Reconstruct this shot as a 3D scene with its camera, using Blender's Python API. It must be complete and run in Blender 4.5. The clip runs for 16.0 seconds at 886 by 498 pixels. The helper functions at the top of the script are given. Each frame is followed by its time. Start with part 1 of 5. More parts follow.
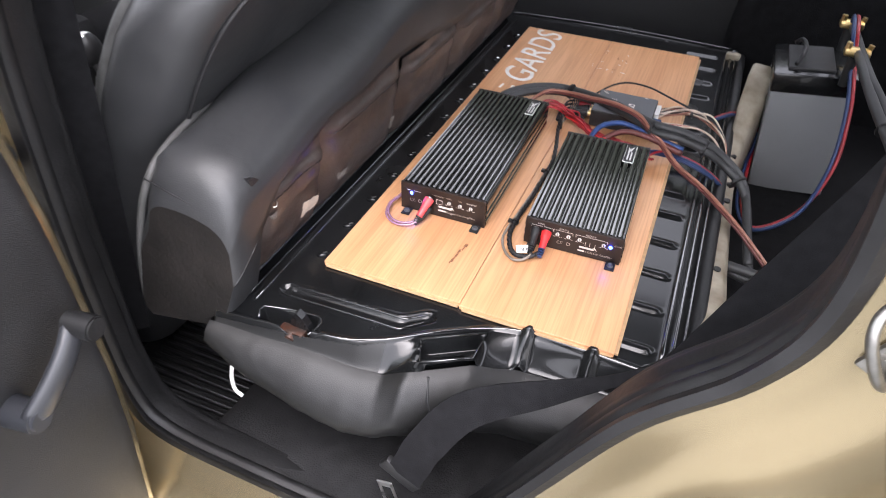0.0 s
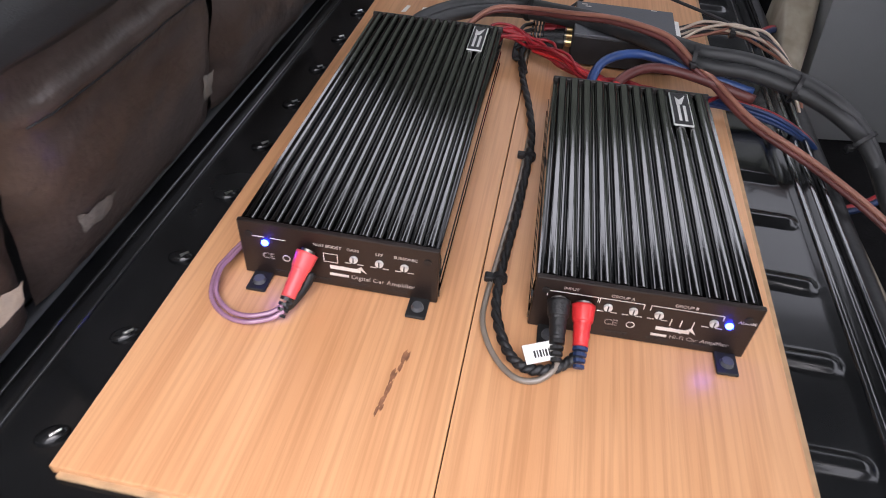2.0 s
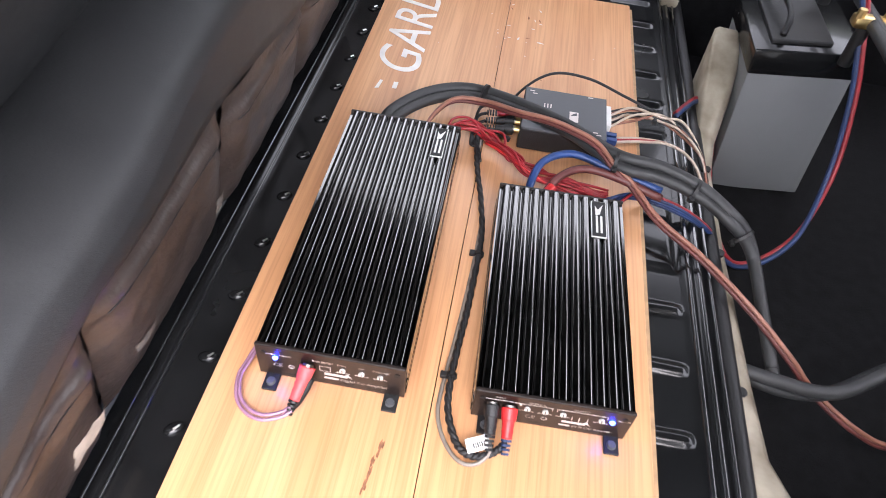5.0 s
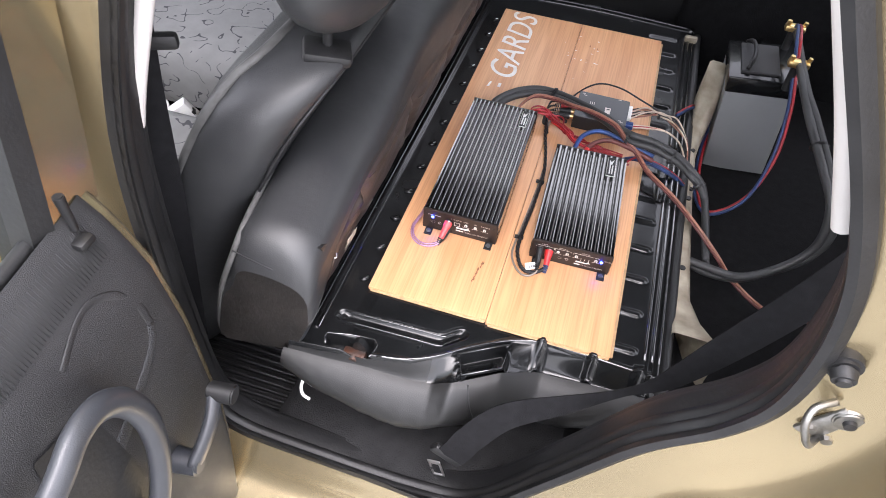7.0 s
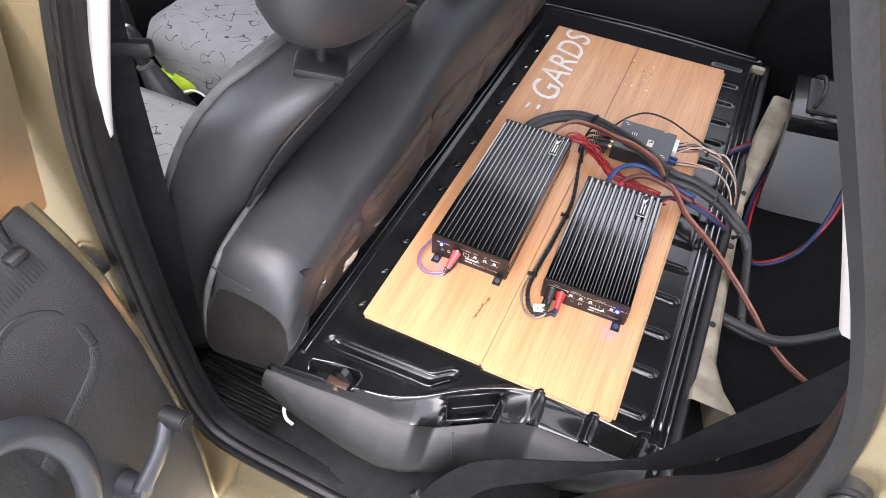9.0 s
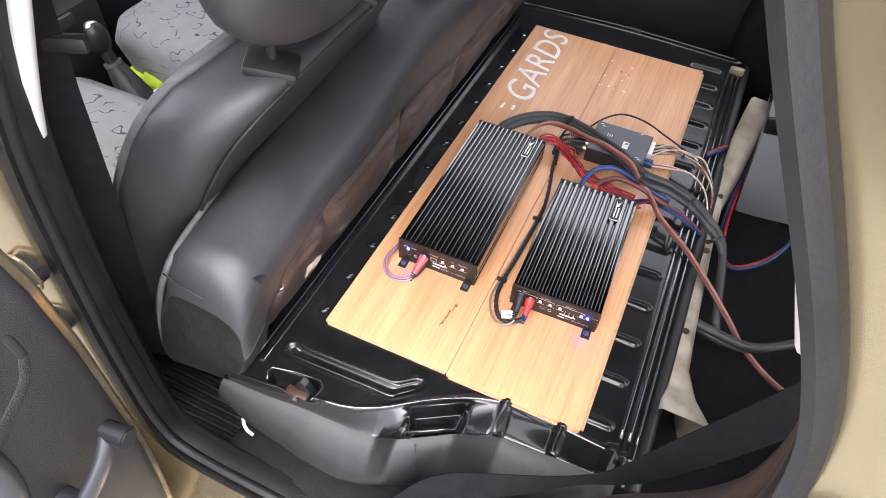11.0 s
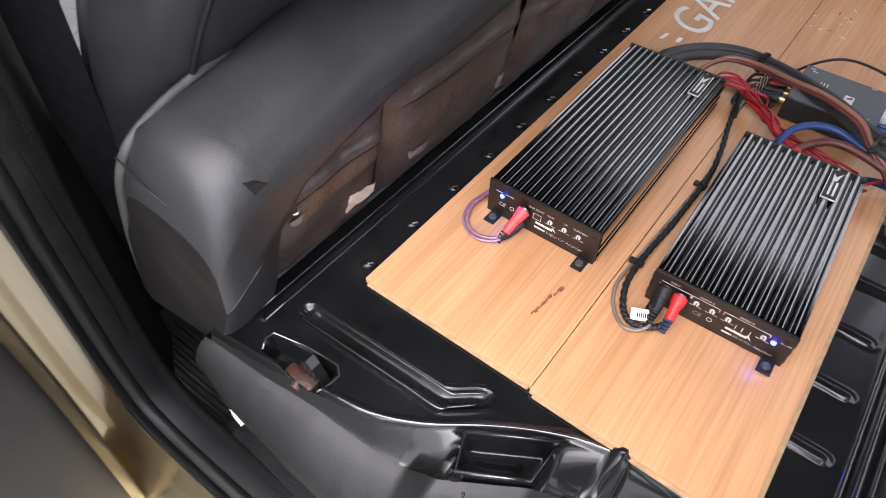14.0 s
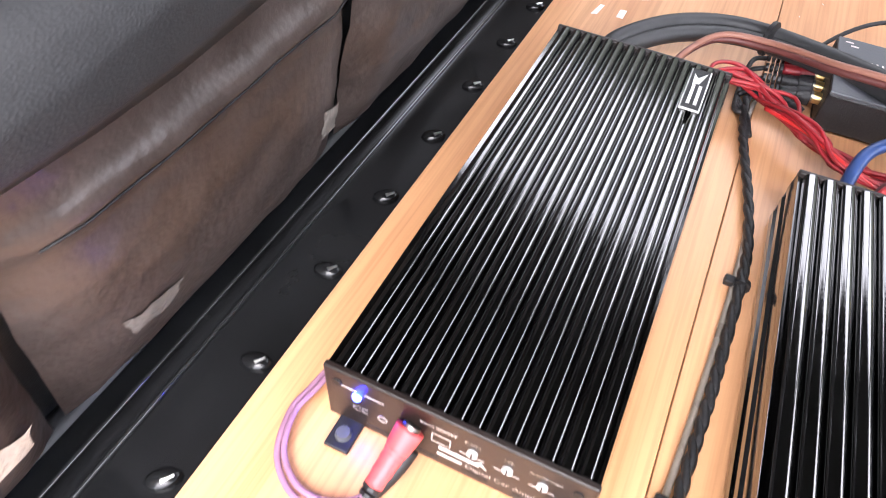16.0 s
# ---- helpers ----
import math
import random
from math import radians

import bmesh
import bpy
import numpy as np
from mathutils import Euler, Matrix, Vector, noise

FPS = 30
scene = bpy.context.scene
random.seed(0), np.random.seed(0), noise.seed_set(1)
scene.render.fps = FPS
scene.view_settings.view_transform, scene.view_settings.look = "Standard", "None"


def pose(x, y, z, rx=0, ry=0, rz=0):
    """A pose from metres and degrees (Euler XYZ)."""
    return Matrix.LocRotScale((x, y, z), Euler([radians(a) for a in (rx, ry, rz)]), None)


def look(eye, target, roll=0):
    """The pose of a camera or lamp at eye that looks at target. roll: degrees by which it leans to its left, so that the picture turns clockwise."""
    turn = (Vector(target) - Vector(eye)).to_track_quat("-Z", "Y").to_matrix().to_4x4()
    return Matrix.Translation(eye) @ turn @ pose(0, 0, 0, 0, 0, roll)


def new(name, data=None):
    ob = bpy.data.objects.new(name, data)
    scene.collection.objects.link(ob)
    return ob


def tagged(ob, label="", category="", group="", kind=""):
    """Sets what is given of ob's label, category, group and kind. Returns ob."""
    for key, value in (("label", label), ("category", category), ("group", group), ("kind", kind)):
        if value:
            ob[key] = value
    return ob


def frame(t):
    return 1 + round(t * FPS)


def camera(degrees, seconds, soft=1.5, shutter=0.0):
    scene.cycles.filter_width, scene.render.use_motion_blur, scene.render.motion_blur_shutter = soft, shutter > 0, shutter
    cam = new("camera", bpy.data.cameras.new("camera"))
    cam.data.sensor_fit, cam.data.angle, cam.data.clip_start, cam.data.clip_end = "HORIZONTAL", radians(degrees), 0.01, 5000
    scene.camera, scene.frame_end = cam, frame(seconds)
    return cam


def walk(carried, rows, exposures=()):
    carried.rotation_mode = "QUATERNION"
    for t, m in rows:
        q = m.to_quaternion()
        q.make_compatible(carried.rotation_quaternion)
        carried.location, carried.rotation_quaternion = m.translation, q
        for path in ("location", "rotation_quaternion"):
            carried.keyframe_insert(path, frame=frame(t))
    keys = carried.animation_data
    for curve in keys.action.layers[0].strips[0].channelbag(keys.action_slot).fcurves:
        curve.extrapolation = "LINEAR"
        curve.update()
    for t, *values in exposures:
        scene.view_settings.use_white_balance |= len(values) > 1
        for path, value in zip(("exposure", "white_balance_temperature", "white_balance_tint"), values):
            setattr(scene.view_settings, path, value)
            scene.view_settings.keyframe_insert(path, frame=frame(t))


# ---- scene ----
cam = camera(68.0, 16.0, soft=0.9, shutter=0.25)
PATH = [
    (0, (0.384, -0.554, 1.366), (-0.179, 0.886, 0.097), 2.2),
    (0.5, (0.302, -0.467, 1.293), (-0.06, 0.975, -0.045), 2.4),
    (1, (0.236, -0.391, 1.248), (-0.02, 1.074, -0.089), 3.4),
    (1.5, (0.217, -0.251, 1.182), (-0.005, 1.21, -0.165), 3.9),
    (2, (0.212, -0.132, 1.113), (-0.002, 1.328, -0.237), 3.9),
    (2.5, (0.211, -0.043, 1.074), (0.017, 1.422, -0.274), 4.8),
    (3, (0.205, 0.027, 1.062), (0.029, 1.497, -0.282), 5.2),
    (5.3, (0.208, -0.204, 1.38), (0.113, 1.112, -0.123), 7.0),
    (5.5, (0.227, -0.275, 1.422), (0.106, 1.057, -0.065), 6.2),
    (6, (0.25, -0.441, 1.523), (0.088, 0.881, 0.031), 5.9),
    (6.5, (0.257, -0.589, 1.61), (-0.003, 0.716, 0.117), 5.3),
    (7, (0.256, -0.589, 1.626), (-0.05, 0.693, 0.122), 5.1),
    (7.5, (0.291, -0.553, 1.629), (-0.099, 0.702, 0.121), 4.8),
    (8, (0.308, -0.531, 1.63), (-0.157, 0.701, 0.125), 4.1),
    (8.5, (0.315, -0.504, 1.617), (-0.188, 0.714, 0.113), 3.5),
    (11, (0.347, -0.446, 1.59), (-0.133, 0.784, 0.088), 4.4),
    (11.5, (0.351, -0.428, 1.565), (-0.13, 0.798, 0.06), 5.1),
    (12, (0.354, -0.427, 1.548), (-0.2, 0.757, 0.035), 5.3),
    (12.5, (0.356, -0.426, 1.526), (-0.287, 0.703, 0.005), 5.0),
    (13, (0.348, -0.41, 1.487), (-0.362, 0.687, -0.027), 3.9),
    (13.5, (0.321, -0.361, 1.419), (-0.417, 0.714, -0.098), 3.1),
    (14, (0.291, -0.282, 1.309), (-0.464, 0.786, -0.204), 2.5),
    (14.5, (0.248, -0.183, 1.204), (-0.463, 0.907, -0.314), 3.3),
    (15, (0.21, -0.11, 1.146), (-0.465, 1.037, -0.348), 2.4),
    (15.5, (0.183, -0.041, 1.108), (-0.437, 1.152, -0.373), 1.9),
    (16, (0.142, 0.033, 1.103), (-0.355, 1.244, -0.41), 4.6),
]
walk(cam, [(t, look(eye, target, roll)) for t, eye, target, roll in PATH], exposures=[(0, 2.57, 6250, 19), (1.5, 1.92, 6250, 19), (2.5, 2.38, 6250, 19), (3, 2.94, 6250, 19), (5.5, 2.87, 6250, 19), (7, 2.7, 6250, 19), (8.5, 2.82, 6250, 19), (12.5, 2.74, 6250, 19), (14.5, 2.04, 6250, 19), (15.0, 1.92, 6250, 19), (15.5, 2.47, 6250, 19), (16, 3.45, 6250, 19)])

# ---------------------------------------------------------------- world and light
world = bpy.data.worlds.new("world")
scene.world = world
world.use_nodes = True
wn = world.node_tree
sky = wn.nodes.new("ShaderNodeTexSky")
sky.sky_type = 'NISHITA'
sky.sun_disc = False
sky.sun_elevation = radians(70)
sky.sun_rotation = radians(160)
sky.air_density, sky.dust_density = 2.0, 2.0
veil = wn.nodes.new("ShaderNodeHueSaturation")   # thin overcast
veil.inputs["Saturation"].default_value = 0.15
wn.links.new(sky.outputs[0], veil.inputs["Color"])
wn.links.new(veil.outputs[0], wn.nodes["Background"].inputs[0])
wn.nodes["Background"].inputs[1].default_value = 0.15
sun = new("sun", bpy.data.lights.new("sun", 'SUN'))
sun.data.energy, sun.data.angle, sun.data.color = 0.50, radians(40), (1.0, 0.94, 0.86)
sun.matrix_world = look((0.5, -1.35, 3.6), (0.2, 0.1, 0.8))

# ---------------------------------------------------------------- materials


def mat(name, col, rough=0.5, metal=0.0, var=0.2, scale=18.0, bump=0.15, bscale=250.0, coat=0.0, col2=None, stretch=(1, 1, 1), rvar=0.1, fold=0.0, fscale=16.0):
    m = bpy.data.materials.new(name)
    m.use_nodes = True
    nt = m.node_tree
    b = nt.nodes["Principled BSDF"]
    tc = nt.nodes.new("ShaderNodeTexCoord")
    mp = nt.nodes.new("ShaderNodeMapping")
    mp.inputs["Scale"].default_value = stretch
    nt.links.new(tc.outputs["Object"], mp.inputs[0])
    n1 = nt.nodes.new("ShaderNodeTexNoise")
    n1.inputs["Scale"].default_value, n1.inputs["Detail"].default_value = scale, 6
    n2 = nt.nodes.new("ShaderNodeTexNoise")
    n2.inputs["Scale"].default_value, n2.inputs["Detail"].default_value = bscale, 3
    for n in (n1, n2):
        nt.links.new(mp.outputs[0], n.inputs[0])
    ramp = nt.nodes.new("ShaderNodeValToRGB")
    ramp.color_ramp.elements[0].position, ramp.color_ramp.elements[1].position = 0.3, 0.7
    c2 = col2 or tuple(min(1, c * (1 + var)) for c in col)
    c1 = col if col2 else tuple(c * (1 - var) for c in col)
    ramp.color_ramp.elements[0].color, ramp.color_ramp.elements[1].color = (*c1, 1), (*c2, 1)
    nt.links.new(n1.outputs[0], ramp.inputs[0])
    nt.links.new(ramp.outputs[0], b.inputs["Base Color"])
    mr = nt.nodes.new("ShaderNodeMapRange")
    mr.inputs["To Min"].default_value, mr.inputs["To Max"].default_value = max(0.03, rough - rvar), min(1, rough + rvar)
    nt.links.new(n1.outputs[0], mr.inputs[0])
    nt.links.new(mr.outputs[0], b.inputs["Roughness"])
    b.inputs["Metallic"].default_value = metal
    b.inputs["Coat Weight"].default_value = coat
    b.inputs["Coat Roughness"].default_value = 0.08
    if bump:
        bp = nt.nodes.new("ShaderNodeBump")
        bp.inputs["Strength"].default_value, bp.inputs["Distance"].default_value = bump, 0.002
        nt.links.new(n2.outputs[0], bp.inputs["Height"])
        nt.links.new(bp.outputs[0], b.inputs["Normal"])
        if fold:
            n3 = nt.nodes.new("ShaderNodeTexNoise")
            n3.inputs["Scale"].default_value, n3.inputs["Detail"].default_value, n3.inputs["Distortion"].default_value = fscale, 4, 0.1
            nt.links.new(mp.outputs[0], n3.inputs[0])
            b3 = nt.nodes.new("ShaderNodeBump")
            b3.inputs["Strength"].default_value, b3.inputs["Distance"].default_value = fold, 0.02
            nt.links.new(n3.outputs[0], b3.inputs["Height"])
            nt.links.new(b3.outputs[0], bp.inputs["Normal"])
    return m


def glow(name, col, strength):
    m = bpy.data.materials.new(name)
    m.use_nodes = True
    b = m.node_tree.nodes["Principled BSDF"]
    b.inputs["Base Color"].default_value = (*col, 1)
    b.inputs["Emission Color"].default_value = (*col, 1)
    b.inputs["Emission Strength"].default_value = strength
    return m


def clear(name, col, rough=0.05, ior=1.45):
    m = bpy.data.materials.new(name)
    m.use_nodes = True
    b = m.node_tree.nodes["Principled BSDF"]
    b.inputs["Base Color"].default_value = (*col, 1)
    b.inputs["Roughness"].default_value, b.inputs["IOR"].default_value = rough, ior
    b.inputs["Transmission Weight"].default_value = 1.0
    return m


M_GOLD = mat("gold_paint", (0.35, 0.285, 0.168), 0.26, 0.78, 0.06, 8, 0.015, 400, coat=0.4, rvar=0.03)
M_STEEL = mat("black_steel", (0.007, 0.0075, 0.008), 0.25, 0, 0.5, 14, 0.06, 60, coat=0.3, rvar=0.08)
M_LEATHER = mat("black_leather", (0.020, 0.0207, 0.0225), 0.46, 0, 0.35, 9, 0.16, 900, col2=(0.034, 0.035, 0.036), rvar=0.10, fold=0.15, fscale=12)
M_ENDVINYL = mat("dull_end_vinyl", (0.010, 0.0095, 0.009), 0.55, 0, 0.35, 18, 0.3, 300, col2=(0.019, 0.0165, 0.0152), fold=0.25, fscale=20)
# Darker, duller copy of M_LEATHER: the bolster's shade is put into its colour.
M_LEATHERDIM = mat("dimmed_black_leather", (0.0075, 0.0078, 0.0082), 0.42, 0, 0.35, 9, 0.20, 850, col2=(0.012, 0.012, 0.0118), rvar=0.08, fold=0.04, fscale=12)
# Lighter, glossier copy of M_STEEL that puts highlights onto the ridge crests.
M_CREST = mat("glint_black_paint", (0.016, 0.017, 0.018), 0.13, 0, 0.4, 14, 0.03, 60, coat=1.0, rvar=0.04)
M_WORN = mat("scuffed_vinyl", (0.16, 0.145, 0.13), 0.6, 0, 0.4, 60, 0.3, 200)
for m, level in ((M_LEATHERDIM, 0.40), (M_CREST, 1.0), (M_STEEL, 0.30), (M_LEATHER, 0.55)):
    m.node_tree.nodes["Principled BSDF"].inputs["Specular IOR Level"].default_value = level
M_PIPING = mat("grey_piping", (0.07, 0.07, 0.068), 0.6, 0, 0.2, 60, 0.2, 500)
M_VINYL = mat("brown_vinyl", (0.035, 0.0255, 0.022), 0.34, 0, 0.5, 22, 0.3, 160, col2=(0.078, 0.060, 0.053), fold=0.18, fscale=18)
M_RUBBER = mat("black_rubber", (0.009, 0.009, 0.0095), 0.5, 0, 0.3, 25, 0.2, 200)
# Unseen roof lining: its shade is put into the colour so amplifiers reflect black.
M_HEADLINING = mat("shade_dark_headlining", (0.03, 0.03, 0.03), 0.95, 0, 0.1, 30, 0.2, 500)
M_LEDGE = mat("grey_sill_carpet", (0.016, 0.016, 0.0165), 0.8, 0, 0.3, 40, 0.6, 400)
M_TRIM = mat("black_trim", (0.010, 0.010, 0.0105), 0.62, 0, 0.2, 12, 0.35, 600)
M_CARPET = mat("black_carpet", (0.006, 0.006, 0.0065), 0.95, 0, 0.4, 60, 0.5, 500)
M_WEB = mat("black_webbing", (0.010, 0.010, 0.011), 0.95, 0, 0.3, 80, 0.4, 900)
M_ENDVINYL.node_tree.nodes["Principled BSDF"].inputs["Specular IOR Level"].default_value = 0.25
for m in (M_CARPET, M_WEB, M_LEDGE):
    m.node_tree.nodes["Principled BSDF"].inputs["Specular IOR Level"].default_value = 0.12
M_LIGHTTRIM = mat("light_grey_trim", (0.58, 0.55, 0.53), 0.6, 0, 0.05, 15, 0.1, 500)
M_HEAT = mat("black_anodised", (0.125, 0.124, 0.122), 0.09, 1.0, 0.15, 40, 0.02, 500, coat=0.6, rvar=0.05)
M_FACE = mat("dark_faceplate", (0.013, 0.008, 0.0065), 0.38, 0.0, 0.3, 40, 0.08, 900)
M_PRINT = mat("white_print", (0.68, 0.63, 0.59), 0.6, 0, 0.1, 80, 0, 10)
M_WHITE = mat("white_plastic", (0.8, 0.8, 0.78), 0.5, 0, 0.06, 30, 0.05, 300)
M_CHALK = mat("white_lettering", (0.80, 0.78, 0.74), 0.7, 0, 0.1, 60, 0.1, 300)
M_METAL = mat("bright_metal", (0.75, 0.74, 0.72), 0.3, 1.0, 0.1, 60, 0.1, 300)
M_BRASS = mat("brass", (0.75, 0.55, 0.25), 0.32, 1.0, 0.2, 60, 0.2, 300)
M_RUST = mat("rusty_steel", (0.065, 0.022, 0.010), 0.5, 0.3, 0.5, 110, 0.5, 200, col2=(0.035, 0.032, 0.03))
M_RED = mat("red_plastic", (0.62, 0.03, 0.03), 0.35, 0, 0.1, 40, 0.05, 300)
M_PINK = mat("coral_plastic", (0.76, 0.085, 0.09), 0.4, 0, 0.1, 40, 0.05, 300)
M_REDW = mat("crimson_wire", (0.30, 0.014, 0.020), 0.4, 0, 0.2, 50, 0.05, 300)
M_BLUEW = mat("blue_wire", (0.018, 0.05, 0.17), 0.4, 0, 0.2, 50, 0.05, 300)
M_NAVYW = mat("navy_wire", (0.015, 0.035, 0.11), 0.45, 0, 0.2, 50, 0.05, 300)
M_BROWNW = mat("copper_brown_wire", (0.29, 0.125, 0.085), 0.4, 0, 0.15, 50, 0.05, 300)
M_OXBLOOD = mat("oxblood_cable", (0.11, 0.03, 0.026), 0.45, 0, 0.2, 50, 0.05, 300)
M_DOORTRIM = mat("grained_door_trim", (0.019, 0.019, 0.020), 0.5, 0, 0.2, 12, 0.5, 1100)
M_PULL = mat("slate_grey_plastic", (0.034, 0.036, 0.041), 0.36, 0, 0.12, 14, 0.12, 700)
M_CARBON = mat("ribbed_door_plastic", (0.022, 0.023, 0.025), 0.38, 0, 0.2, 12, 0.9, 700)
M_BADGE = mat("silver_print", (0.66, 0.66, 0.64), 0.4, 0.2, 0.08, 60, 0.05, 300)
M_DULL = mat("dull_zinc", (0.27, 0.265, 0.25), 0.42, 1.0, 0.3, 60, 0.2, 300)
M_GREYW = mat("grey_cable", (0.032, 0.033, 0.034), 0.5, 0, 0.2, 40, 0.1, 300)
M_BLACKW = mat("black_wire", (0.013, 0.013, 0.014), 0.5, 0, 0.3, 50, 0.3, 600)
M_BEIGEW = mat("beige_wire", (0.55, 0.45, 0.36), 0.5, 0, 0.15, 50, 0.05, 300)
M_CLEARW = mat("violet_clear_wire", (0.32, 0.17, 0.25), 0.2, 0, 0.2, 60, 0.02, 300, coat=0.5)
M_CLEARGREY = mat("translucent_grey_cable", (0.20, 0.17, 0.14), 0.3, 0, 0.2, 60, 0.02, 300, coat=0.4)
M_BATT = mat("grey_battery_case", (0.17, 0.175, 0.18), 0.45, 0, 0.06, 10, 0.1, 400)
M_DSP = mat("dark_grey_case", (0.075, 0.08, 0.088), 0.45, 0, 0.1, 20, 0.1, 500)
M_BARE = mat("bare_cream_metal", (0.20, 0.165, 0.115), 0.42, 0.2, 0.35, 26, 0.4, 60, col2=(0.46, 0.41, 0.32), rvar=0.2)
M_ASPHALT = mat("grey_paving", (0.24, 0.245, 0.235), 0.9, 0, 0.25, 4, 0.5, 60)
M_SKYBLOCK = mat("grey_green_sky_block", (0.060, 0.070, 0.054), 0.9, 0, 0.25, 2, 0.5, 60)
M_YELLOW = mat("hi_vis_yellow", (0.55, 0.75, 0.03), 0.7, 0, 0.15, 30, 0.4, 200)
M_GLASS = clear("window_glass", (0.45, 0.52, 0.48), 0.0, 1.02)
M_LED = glow("blue_led", (0.012, 0.03, 1.0), 25.0)
M_CREAM = mat("cream_foam", (0.46, 0.39, 0.32), 0.8, 0, 0.2, 60, 0.4, 200)


def wood(name):
    m = mat(name, (0.57, 0.280, 0.130), 0.34, 0, 0.2, 3.0, 0.06, 120, col2=(0.71, 0.395, 0.200), stretch=(13, 0.8, 13), rvar=0.06)
    nt = m.node_tree
    b = nt.nodes["Principled BSDF"]
    tc = nt.nodes.new("ShaderNodeTexCoord")
    mp = nt.nodes.new("ShaderNodeMapping")
    mp.inputs["Scale"].default_value = (1, 0.018, 1)
    nt.links.new(tc.outputs["Object"], mp.inputs[0])
    n = nt.nodes.new("ShaderNodeTexNoise")
    n.inputs["Scale"].default_value, n.inputs["Detail"].default_value = 330, 4
    nt.links.new(mp.outputs[0], n.inputs[0])
    r = nt.nodes.new("ShaderNodeValToRGB")
    r.color_ramp.elements[0].position, r.color_ramp.elements[0].color = 0.36, (0.70, 0.64, 0.58, 1)
    r.color_ramp.elements[1].position, r.color_ramp.elements[1].color = 0.56, (1, 1, 1, 1)
    nt.links.new(n.outputs[0], r.inputs[0])
    mx = nt.nodes.new("ShaderNodeMix")
    mx.data_type, mx.blend_type = 'RGBA', 'MULTIPLY'
    mx.inputs[0].default_value = 0.5
    old = b.inputs["Base Color"].links[0].from_socket
    nt.links.new(old, mx.inputs[6])
    nt.links.new(r.outputs[0], mx.inputs[7])
    nt.links.new(mx.outputs[2], b.inputs["Base Color"])
    return m


M_WOOD = wood("oak_laminate")
M_WOODEDGE = mat("laminate_core", (0.44, 0.28, 0.15), 0.8, 0, 0.2, 90, 0.3, 300)
M_SCUFF = mat("brown_scuff", (0.25, 0.11, 0.055), 0.7, 0, 0.5, 120, 0.2, 300)


def cloth(name):
    m = mat(name, (0.20, 0.20, 0.195), 0.9, 0, 0.08, 30, 0.5, 700)
    nt = m.node_tree
    b = nt.nodes["Principled BSDF"]
    tc = nt.nodes.new("ShaderNodeTexCoord")
    n = nt.nodes.new("ShaderNodeTexNoise")
    n.inputs["Scale"].default_value, n.inputs["Detail"].default_value = 26, 0.5
    nt.links.new(tc.outputs["Object"], n.inputs[0])
    s = nt.nodes.new("ShaderNodeMath")
    s.operation = 'SUBTRACT'
    s.inputs[1].default_value = 0.5
    a = nt.nodes.new("ShaderNodeMath")
    a.operation = 'ABSOLUTE'
    lt = nt.nodes.new("ShaderNodeMath")
    lt.operation = 'LESS_THAN'
    lt.inputs[1].default_value = 0.013
    nt.links.new(n.outputs[0], s.inputs[0])
    nt.links.new(s.outputs[0], a.inputs[0])
    nt.links.new(a.outputs[0], lt.inputs[0])
    v = nt.nodes.new("ShaderNodeTexNoise")
    v.inputs["Scale"].default_value = 34
    nt.links.new(tc.outputs["Object"], v.inputs[0])
    g = nt.nodes.new("ShaderNodeMath")
    g.operation = 'GREATER_THAN'
    g.inputs[1].default_value = 0.48
    nt.links.new(v.outputs[0], g.inputs[0])
    mu = nt.nodes.new("ShaderNodeMath")
    mu.operation = 'MULTIPLY'
    nt.links.new(lt.outputs[0], mu.inputs[0])
    nt.links.new(g.outputs[0], mu.inputs[1])
    mx = nt.nodes.new("ShaderNodeMix")
    mx.data_type = 'RGBA'
    nt.links.new(mu.outputs[0], mx.inputs[0])
    nt.links.new(b.inputs["Base Color"].links[0].from_socket, mx.inputs[6])
    mx.inputs[7].default_value = (0.05, 0.05, 0.055, 1)
    nt.links.new(mx.outputs[2], b.inputs["Base Color"])
    return m


M_CLOTH = cloth("patterned_grey_cloth")

# ---------------------------------------------------------------- mesh helpers


def part(name, bm, material, parent=None, label="", smooth=None):
    me = bpy.data.meshes.new(name)
    bmesh.ops.recalc_face_normals(bm, faces=bm.faces)
    bm.to_mesh(me)
    bm.free()
    me.materials.append(material)
    ob = new(name, me)
    if smooth is not None:
        me.shade_smooth()
        if smooth < 180:
            me.set_sharp_from_angle(angle=radians(smooth))
    if parent is not None:
        ob.parent = parent
        if parent.type == 'EMPTY':
            ob.matrix_parent_inverse = parent.matrix_basis.inverted()
    if label:
        ob["label"] = label
    return ob


def thing(name, loc, label, category, group="", kind=""):
    ob = new(name)
    ob.empty_display_size = 0.05
    ob.matrix_basis = Matrix.Translation(loc)
    return tagged(ob, label, category, group, kind)


def box(c, s, bevel=0.0, seg=2, m=None, bm=None):
    b = bmesh.new()
    bmesh.ops.create_cube(b, size=1.0)
    bmesh.ops.scale(b, vec=s, verts=b.verts)
    if bevel:
        bmesh.ops.bevel(b, geom=b.edges[:], offset=bevel, segments=seg, affect='EDGES', profile=0.5)
    if m is not None:
        bmesh.ops.transform(b, matrix=m, verts=b.verts)
    bmesh.ops.translate(b, vec=c, verts=b.verts)
    return merge(bm, b)


def merge(bm, b):
    if bm is None:
        return b
    me = bpy.data.meshes.new("tmp")
    b.to_mesh(me)
    b.free()
    bm.from_mesh(me)
    bpy.data.meshes.remove(me)
    return bm


